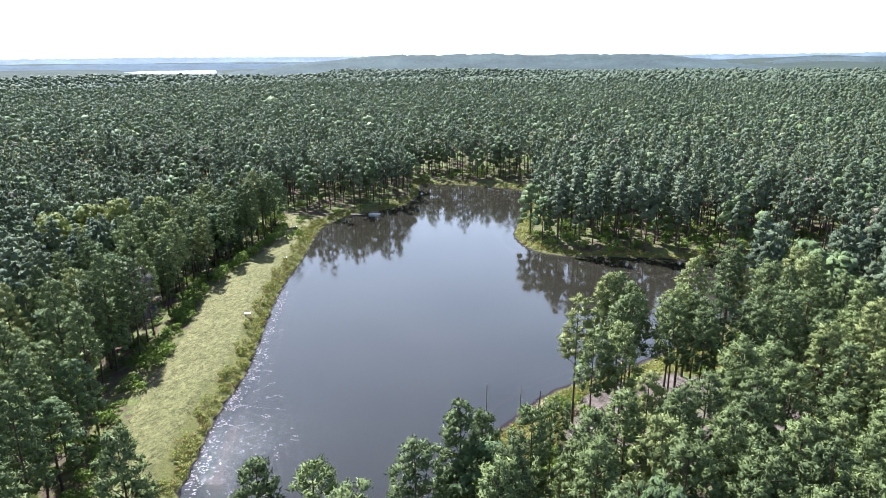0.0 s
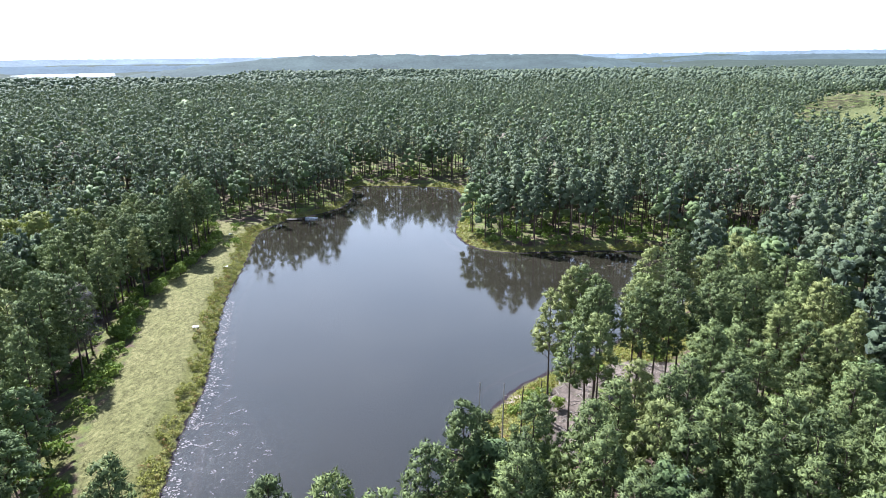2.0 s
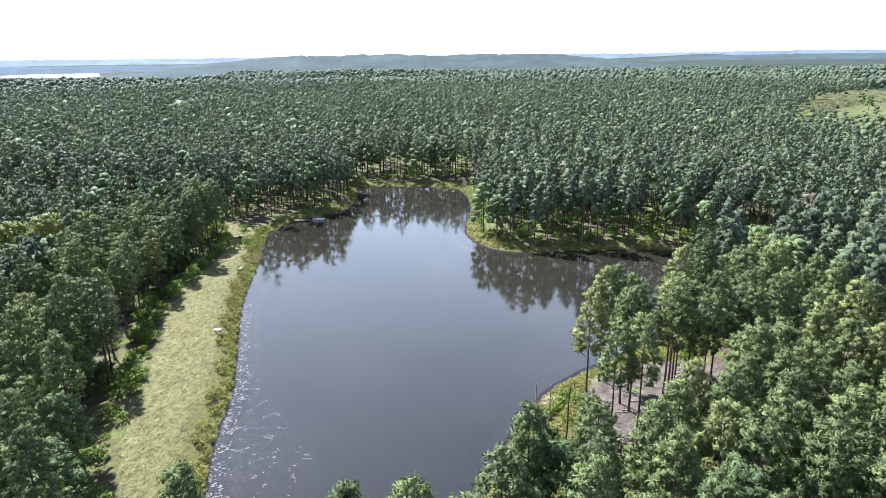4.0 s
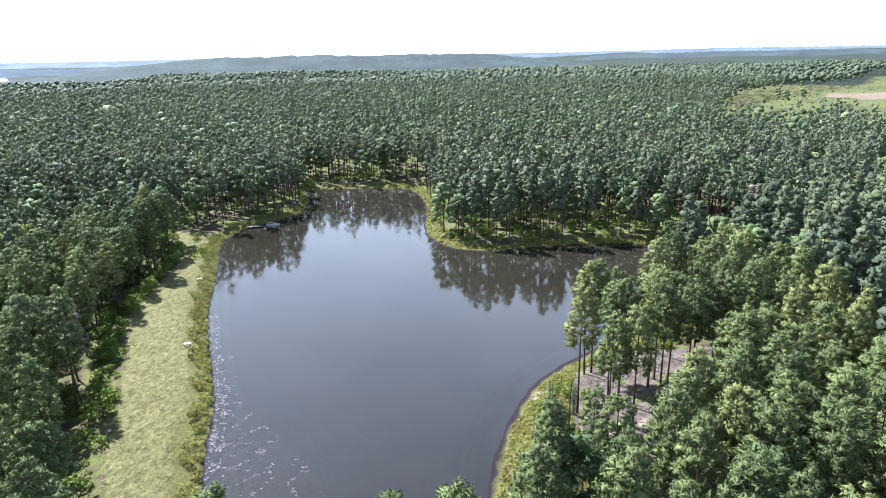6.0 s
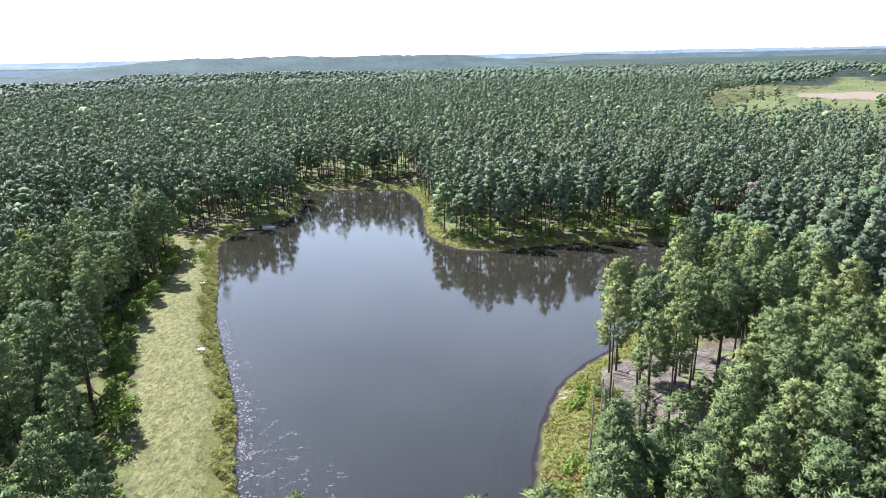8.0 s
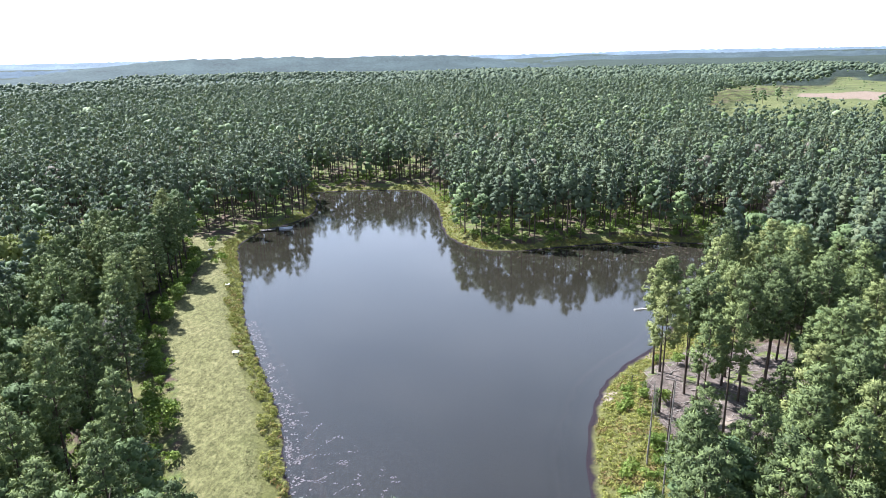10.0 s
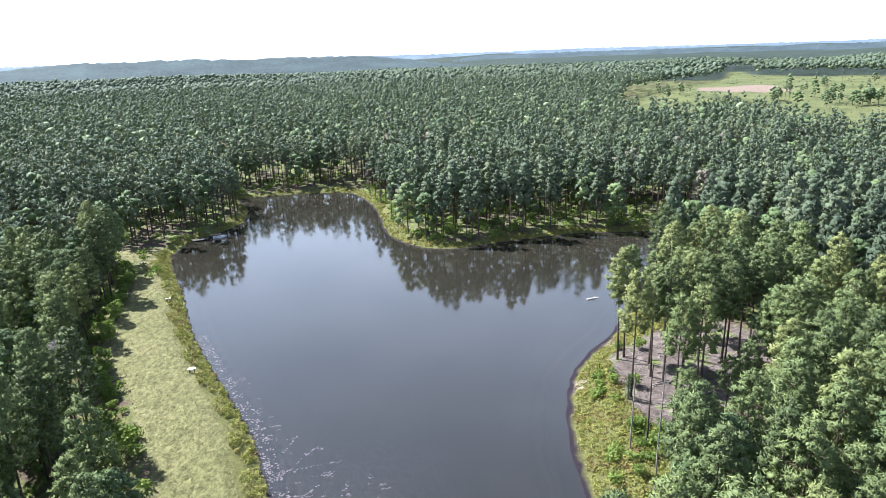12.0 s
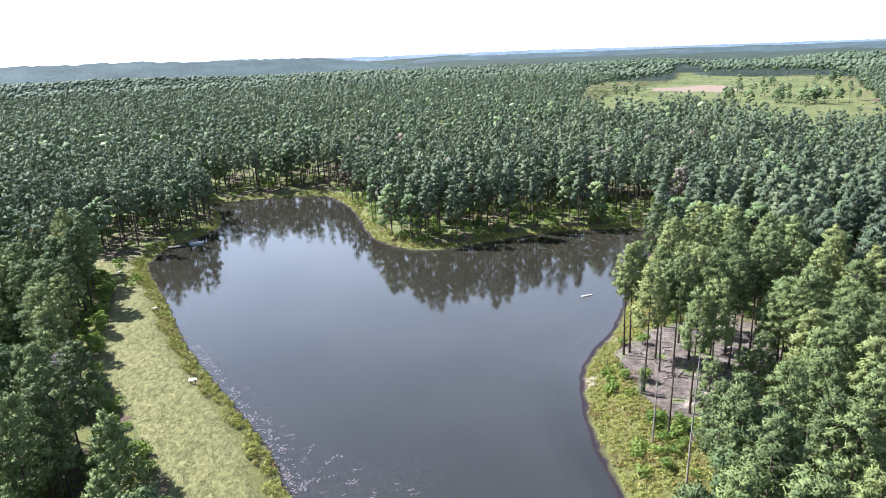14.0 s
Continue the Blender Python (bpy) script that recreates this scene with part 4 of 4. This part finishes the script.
x, y, z = spots(9000, 14, 40, 38, 92, lambda x, y, z, d, left, r, az, w: (d > 4) & (d < 13) & ~inside(x, y, CLEARING) & (waves(x, y, 11, 44) > 0.35) & (rs.uniform(size=x.shape) < 0.16))
tufts("brambles", "bright green brambles on the open bank", x, y, z, BUSH_SHAPES, SHRUBLEAF, 8, 0.3, 0.75)
x, y, z = spots(9000, 12, 32, 38, 80, lambda x, y, z, d, left, r, az, w: (d > 1.2) & (d < 9) & (waves(x, y, 8, 47) > 0.3) & (rs.uniform(size=x.shape) < 0.3))
tufts("rusty_weeds", "rusty brown seeding weeds on the open bank", x, y, z, LOW_SHAPES, RUSTWEED, 9, 0.6, 1.5)

# shrubs that stand alone
SHRUBS = []
for k in range(3):
    r = np.random.RandomState(500 + k)
    top = tagged(new("shrub"), "rounded bright green shrub at the edge of the dam", "shrub", "shrubs along the dam")
    cs = [(0.9 * r.uniform(0.3, 1) * math.cos(a), 0.9 * r.uniform(0.3, 1) * math.sin(a), 0.7 + 1.3 * r.uniform()) for a in np.linspace(0, 12, 13)]
    part("stem", trunk_mesh("stem", k, 1.4, 0.06, 5, BARK, cs, 2, 0.1), top)
    part("foliage", soup("foliage", np.concatenate([puff(r, c, 0.62, 44, 0.26, 0.9) for c in cs]), [SHRUBLEAF]), top)
    TREES["shrub%d" % k] = [top, False]
SHRUB_SPOTS = [(-50.8, 81.5, 1.0), (-51.9, 84.0, 1.25), (-49.3, 79.2, 0.8), (-53.4, 86.6, 1.0), (-54.8, 92.0, 0.9), (-57.5, 100.0, 1.3), (-59.5, 103.5, 1.2), (-60.5, 110.0, 1.1), (-61.5, 113.0, 1.3),
               (-63.0, 119.0, 1.2), (-64.5, 124.0, 1.0), (-47.5, 76.2, 0.7), (-42.5, 68.0, 0.7), (-66.0, 131.0, 1.0), (28.6, 72.4, 0.9), (26.0, 73.6, 0.75), (24.6, 61.5, 0.9), (27.5, 60.0, 0.8),
               (34.0, 84.5, 0.9), (21.9, 52.4, 0.7), (33.2, 60.2, 1.0), (31.0, 86.0, 0.7)]
for k, (x, y, sc_) in enumerate(SHRUB_SPOTS):
    ob = plant("shrub%d" % (k % 3), x, y, k * 1.7, sc_)
    if x > 0:
        tagged(ob, "leafy green shrub on the weedy open bank", group="shrubs on the open bank")


# ---- things on and round the pond ----
def box(bm, cx, cy, cz, sx, sy, sz, bevel=0.0, m=None):
    g = bmesh.ops.create_cube(bm, size=1.0)
    bmesh.ops.scale(bm, vec=(sx, sy, sz), verts=g["verts"])
    if bevel:
        e = list({e for v in g["verts"] for e in v.link_edges})
        g2 = bmesh.ops.bevel(bm, geom=e, offset=bevel, segments=2, affect="EDGES")
        vs = list({v for f in g2["faces"] for v in f.verts} | {v for v in g["verts"] if v.is_valid})
    else:
        vs = g["verts"]
    if m is not None:
        bmesh.ops.transform(bm, matrix=m, verts=vs)
    bmesh.ops.translate(bm, vec=(cx, cy, cz), verts=vs)
    return bm


def slab(L, W, T, corner):
    """A board with rounded corners."""
    bm = bmesh.new()
    ring = []
    for sx, sy, a0 in ((1, 1, 0), (-1, 1, 90), (-1, -1, 180), (1, -1, 270)):
        for a in (0, 30, 60, 90):
            t = math.radians(a0 + a)
            ring.append(bm.verts.new((sx * (L / 2 - corner) + corner * math.cos(t), sy * (W / 2 - corner) + corner * math.sin(t), 0)))
    f = bm.faces.new(ring)
    g = bmesh.ops.extrude_face_region(bm, geom=[f])
    bmesh.ops.translate(bm, vec=(0, 0, T), verts=[v for v in g["geom"] if isinstance(v, bmesh.types.BMVert)])
    bmesh.ops.recalc_face_normals(bm, faces=bm.faces[:])
    return bm


def bench_table(x, y, yaw, s):
    top = tagged(new("table"), "small white-topped table with dark legs on the mown dam", "table", "tables on the dam")
    bm = slab(1.35, 0.9, 0.06, 0.3)
    bmesh.ops.translate(bm, vec=(0, 0, 0.70), verts=bm.verts[:])
    part("tabletop", (bm, WHITE_TOP), top, "white tabletop with rounded corners")
    for sx in (-0.45, 0.45):
        for sy in (-0.28, 0.28):
            part("leg", (box(bmesh.new(), sx, sy, 0.33, 0.09, 0.09, 0.78, 0.01), DARK_LEG), top, "dark wooden leg")
    part("apron", (box(bmesh.new(), 0, 0, 0.62, 1.0, 0.62, 0.14, 0.01), DARK_LEG), top, "dark apron below the top")
    top.matrix_basis = Matrix.Translation((x, y, height(x, y))) @ Matrix.Rotation(yaw, 4, "Z") @ Matrix.Diagonal((s, s, s, 1))


for x, y, yaw, s in ((-39.0, 85.9, 0.2, 0.85), (-53.8, 119.6, 0.5, 0.8), (-68.6, 145.8, 0.1, 0.8)):
    bench_table(x, y, yaw, s)


def rowboat(x, y, yaw):
    """A flat open fishing boat with its trim, thwarts and outboard."""
    top = tagged(new("boat"), "white flat-bottomed fishing boat moored at the shaded bank", "boat")
    L, W = 4.6, 1.6
    bm = bmesh.new()
    secs = []
    for k in range(9):
        u = k / 8
        w = W / 2 * (1 - max(0, (u - 0.62) / 0.38) ** 2 * 0.72)
        rise = 0.28 * max(0, (u - 0.6) / 0.4) ** 2
        xx = L * (u - 0.5)
        secs.append([bm.verts.new(p) for p in ((xx, -w, 0.50 + rise * 0.5), (xx, -w * 0.8, -0.08 + rise), (xx, w * 0.8, -0.08 + rise), (xx, w, 0.50 + rise * 0.5), (xx, w - 0.06, 0.50 + rise * 0.5), (xx, w * 0.74, 0.02 + rise), (xx, -w * 0.74, 0.02 + rise), (xx, -w + 0.06, 0.50 + rise * 0.5))])
    for a, b in zip(secs, secs[1:]):
        for j in range(8):
            bm.faces.new((a[j], a[(j + 1) % 8], b[(j + 1) % 8], b[j]))
    bm.faces.new(secs[0][:4]), bm.faces.new(secs[-1][:4][::-1])
    bmesh.ops.recalc_face_normals(bm, faces=bm.faces[:])
    hull = part("hull", (bm, HULL), top)
    for xx in (-1.2, 0.2, 1.35):
        part("thwart", (box(bmesh.new(), xx, 0, 0.36, 0.32, 1.28 if xx < 1 else 1.0, 0.05, 0.01), TRIM_DARK), top, "dark bench seat")
    for sy in (-1, 1):
        part("gunwale", (box(bmesh.new(), -0.55, sy * 0.79, 0.525, 3.4, 0.07, 0.05, 0.01), TRIM_DARK), top, "dark rail")
    motor = part("outboard_motor", (box(bmesh.new(), -2.42, 0, 0.66, 0.30, 0.26, 0.40, 0.06), TRIM_DARK), top, "black outboard motor")
    part("shaft", (box(bmesh.new(), -2.42, 0, 0.15, 0.10, 0.08, 0.75, 0.01), TRIM_DARK), motor)
    top.matrix_basis = Matrix.Translation((x, y, 0.0)) @ Matrix.Rotation(yaw, 4, "Z") @ Matrix.Diagonal((0.85, 0.85, 0.9, 1))


rowboat(-57.4, 175.0, 0.25)


def dock(x, y, yaw, n):
    top = tagged(new("dock"), "low weathered plank dock at the shaded bank", "dock")
    for k in range(n):
        part("plank", (box(bmesh.new(), -k * 0.26, 0, 0.42 + 0.012 * math.sin(k * 2.1), 0.235, 1.7 + 0.05 * math.sin(k * 3.7), 0.05), DECK), top)
    for sy in (-0.7, 0.7):
        part("beam", (box(bmesh.new(), -(n - 1) * 0.13, sy, 0.33, n * 0.26, 0.10, 0.14), DECK), top)
        for k in range(0, n, 9):
            part("post", (box(bmesh.new(), -k * 0.26, sy * 1.15, -0.1, 0.13, 0.13, 1.7, 0.02), DARK_LEG), top, "dark post")
    top.matrix_basis = Matrix.Translation((x, y, 0.0)) @ Matrix.Rotation(yaw, 4, "Z")


dock(-60.2, 173.2, 0.35, 19)


def log_thing(name, label, a, b, r0, mat, seed, category, group="", stubs=3):
    """A fallen or standing bare stem with broken stubs."""
    r = np.random.RandomState(seed)
    a, b = Vector(a), Vector(b)
    n = 6
    side = (b - a).orthogonal().normalized()
    pts = [a.lerp(b, k / (n - 1)) + side * r.uniform(-0.05, 0.05) * (b - a).length * 0.15 for k in range(n)]
    out = [tube(pts, [r0 * (1 - 0.6 * k / (n - 1)) for k in range(n)], 8)]
    for k in range(stubs):
        p = a.lerp(b, r.uniform(0.35, 0.95))
        d = Vector(r.normal(size=3)).normalized()
        d.z = abs(d.z)
        out.append(tube([p, p + d * r.uniform(0.3, 0.9)], [r0 * 0.3, r0 * 0.08], 5))
    ends = []
    for p, rr in ((pts[0], r0), (pts[-1], r0 * 0.4)):
        ends.append(tube([p, p + (pts[-1] - pts[0]).normalized() * 0.01 * (1 if rr < r0 else -1)], [rr, 0.001], 8))
    return tagged(new(name, soup(name, np.concatenate(out + ends), [mat])), label, category, group)


def g(x, y, up=0.0):
    return (x, y, height(x, y) + up)


log_thing("floating_log", "bleached log floating in the cove", (33.0, 110.6, 0.05), (35.7, 111.3, 0.08), 0.24, plain("bleached_wood", (0.50, 0.44, 0.36), (0.72, 0.66, 0.58), 3.0, 0.8), 1, "log")
log_thing("dead_pole", "thin grey dead pine pole on the open bank", g(22.7, 57.8, -0.2), g(22.9, 58.0, 11.4), 0.13, DEADWOOD, 2, "dead tree", "standing dead stems", 5)
log_thing("dead_pole", "dark dead pine pole with a broken top", g(24.9, 58.1, -0.2), g(25.1, 58.2, 11.2), 0.15, BARK, 12, "dead tree", "standing dead stems", 4)
log_thing("dead_pole", "tall thin leafless snag with short twigs", g(21.6, 47.7, -0.2), g(21.8, 47.7, 16.8), 0.13, DEADWOOD, 3, "dead tree", "standing dead stems", 14)
log_thing("post", "short dark post on the grassy bank", g(25.6, 79.3, -0.2), g(25.65, 79.3, 1.3), 0.13, DARK_LEG, 4, "post", "", 1)
log_thing("dead_pole", "pale leaning dead pine at the head of the cove", g(66, 160.5, -0.2), g(66.6, 160.8, 6.5), 0.16, DEADWOOD, 5, "dead tree", "standing dead stems", 3)
log_thing("leaning_log", "leaning broken trunk beside the clearing", g(30.6, 60.1, -0.1), g(32.6, 63.5, 2.8), 0.13, DEADWOOD, 6, "log", "", 2)
rl = np.random.RandomState(41)
for k in range(16):
    x, y, a, L = rl.uniform(28, 51), rl.uniform(66, 88), rl.uniform(-0.6, 1.0), rl.uniform(1.2, 3.0)
    if not inside(np.array([x]), np.array([y]), CLEARING)[0]:
        continue
    log_thing("fallen_log", "pale fallen log lying in the clearing", g(x, y, 0.10), g(x + L * math.cos(a), y + L * math.sin(a), 0.12), 0.10, DEADWOOD, 60 + k, "log", "fallen logs in the clearing", 2)
ivy = tagged(new("ivy_stump"), "tall broken stump wrapped in green ivy", "stump")
part("stem", trunk_mesh("stem", 3, 4.4, 0.22, 7, DEADWOOD, [(0.3, 0.2, 3.5), (-0.3, 0.1, 4.0)], 1, 0.15), ivy)
part("ivy", soup("ivy", np.concatenate([puff(rl, (0.1 * math.sin(k), 0.1 * math.cos(k * 2), 0.5 + 0.42 * k), 0.42, 40, 0.2, 0.9, -1) for k in range(9)]), [BROADLEAF]), ivy, "dark green ivy")
ivy.matrix_basis = Matrix.Translation(g(26.6, 69.3))


# floating leaves and weed
def floaters(name, label, mat, n, area, seed, rmin, rmax, stringy=0.0, reach=99.0):
    r = np.random.RandomState(seed)
    tris = []
    P = np.array(area)
    x, y = r.uniform(P[:, 0].min(), P[:, 0].max(), n), r.uniform(P[:, 1].min(), P[:, 1].max(), n)
    ok_ = inside(x, y, area) & (np.abs(survey(x, y)[1] + 0.25 + reach / 2) < reach / 2)
    if stringy:
        ok_ &= np.abs(waves(x, y, 5.5, seed)) * 0.6 + np.abs(waves(x, y, 2.3, seed + 1)) * 0.4 < stringy
    for cx, cy in zip(x[ok_], y[ok_]):
        rad, a0, m = r.uniform(rmin, rmax), r.uniform(0, 6.28), 6
        ring = [(cx + rad * r.uniform(0.6, 1.2) * math.cos(a0 + 6.283 * j / m), cy + rad * r.uniform(0.6, 1.2) * math.sin(a0 + 6.283 * j / m), 0.012 + 0.02 * r.uniform()) for j in range(m)]
        tris += [((cx, cy, 0.03), ring[j], ring[(j + 1) % m]) for j in range(m)]
    return tagged(new(name, soup(name, tris, [mat])), label, "water plants", kind="stuff")


floaters("floating_weed", "greyish mats of weed floating along the dam", ALGAE, 40000, [(-12, 40), (-19, 49), (-28, 70), (-37, 88), (-32, 88), (-22, 70), (-11, 60), (-4, 52), (-4, 42)], 21, 0.04, 0.13, 0.17)
floaters("weed_mat", "dull purplish mat of weed along the dam's edge", ALGAE, 16000, [(-10, 36), (-18, 45), (-30, 72), (-45, 104), (-40, 104), (-24, 70), (-8, 42)], 31, 0.06, 0.2, 0.55, 1.9)
floaters("lily_pads", "brown lily pads at the shallow far end", PADS, 2600, [(-60, 205), (-60, 228), (-24, 229), (-17, 208), (-30, 200), (-48, 200)], 22, 0.12, 0.42, 0.22)
floaters("pond_leaves", "dull leaves floating in the shallow cove", PADS, 2200, [(10, 146), (28, 152), (60, 156), (70, 152), (50, 140), (25, 142)], 23, 0.12, 0.4, 0.2)

# brushwood left in the clearing
tw = []
for k in range(620):
    x, y = rl.uniform(26, 57), rl.uniform(60, 92)
    if inside(np.array([x]), np.array([y]), CLEARING)[0]:
        a, L, zz = rl.uniform(0, 6.28), rl.uniform(0.5, 1.8), height(x, y)
        tw.append(tube([(x, y, zz + 0.03), (x + L * math.cos(a), y + L * math.sin(a), zz + rl.uniform(0.03, 0.25))], [0.055, 0.028], 4))
tagged(new("brushwood", soup("brushwood", np.concatenate(tw), [DEADWOOD])), "pale brushwood strewn over the bare clearing", "twigs", kind="stuff")
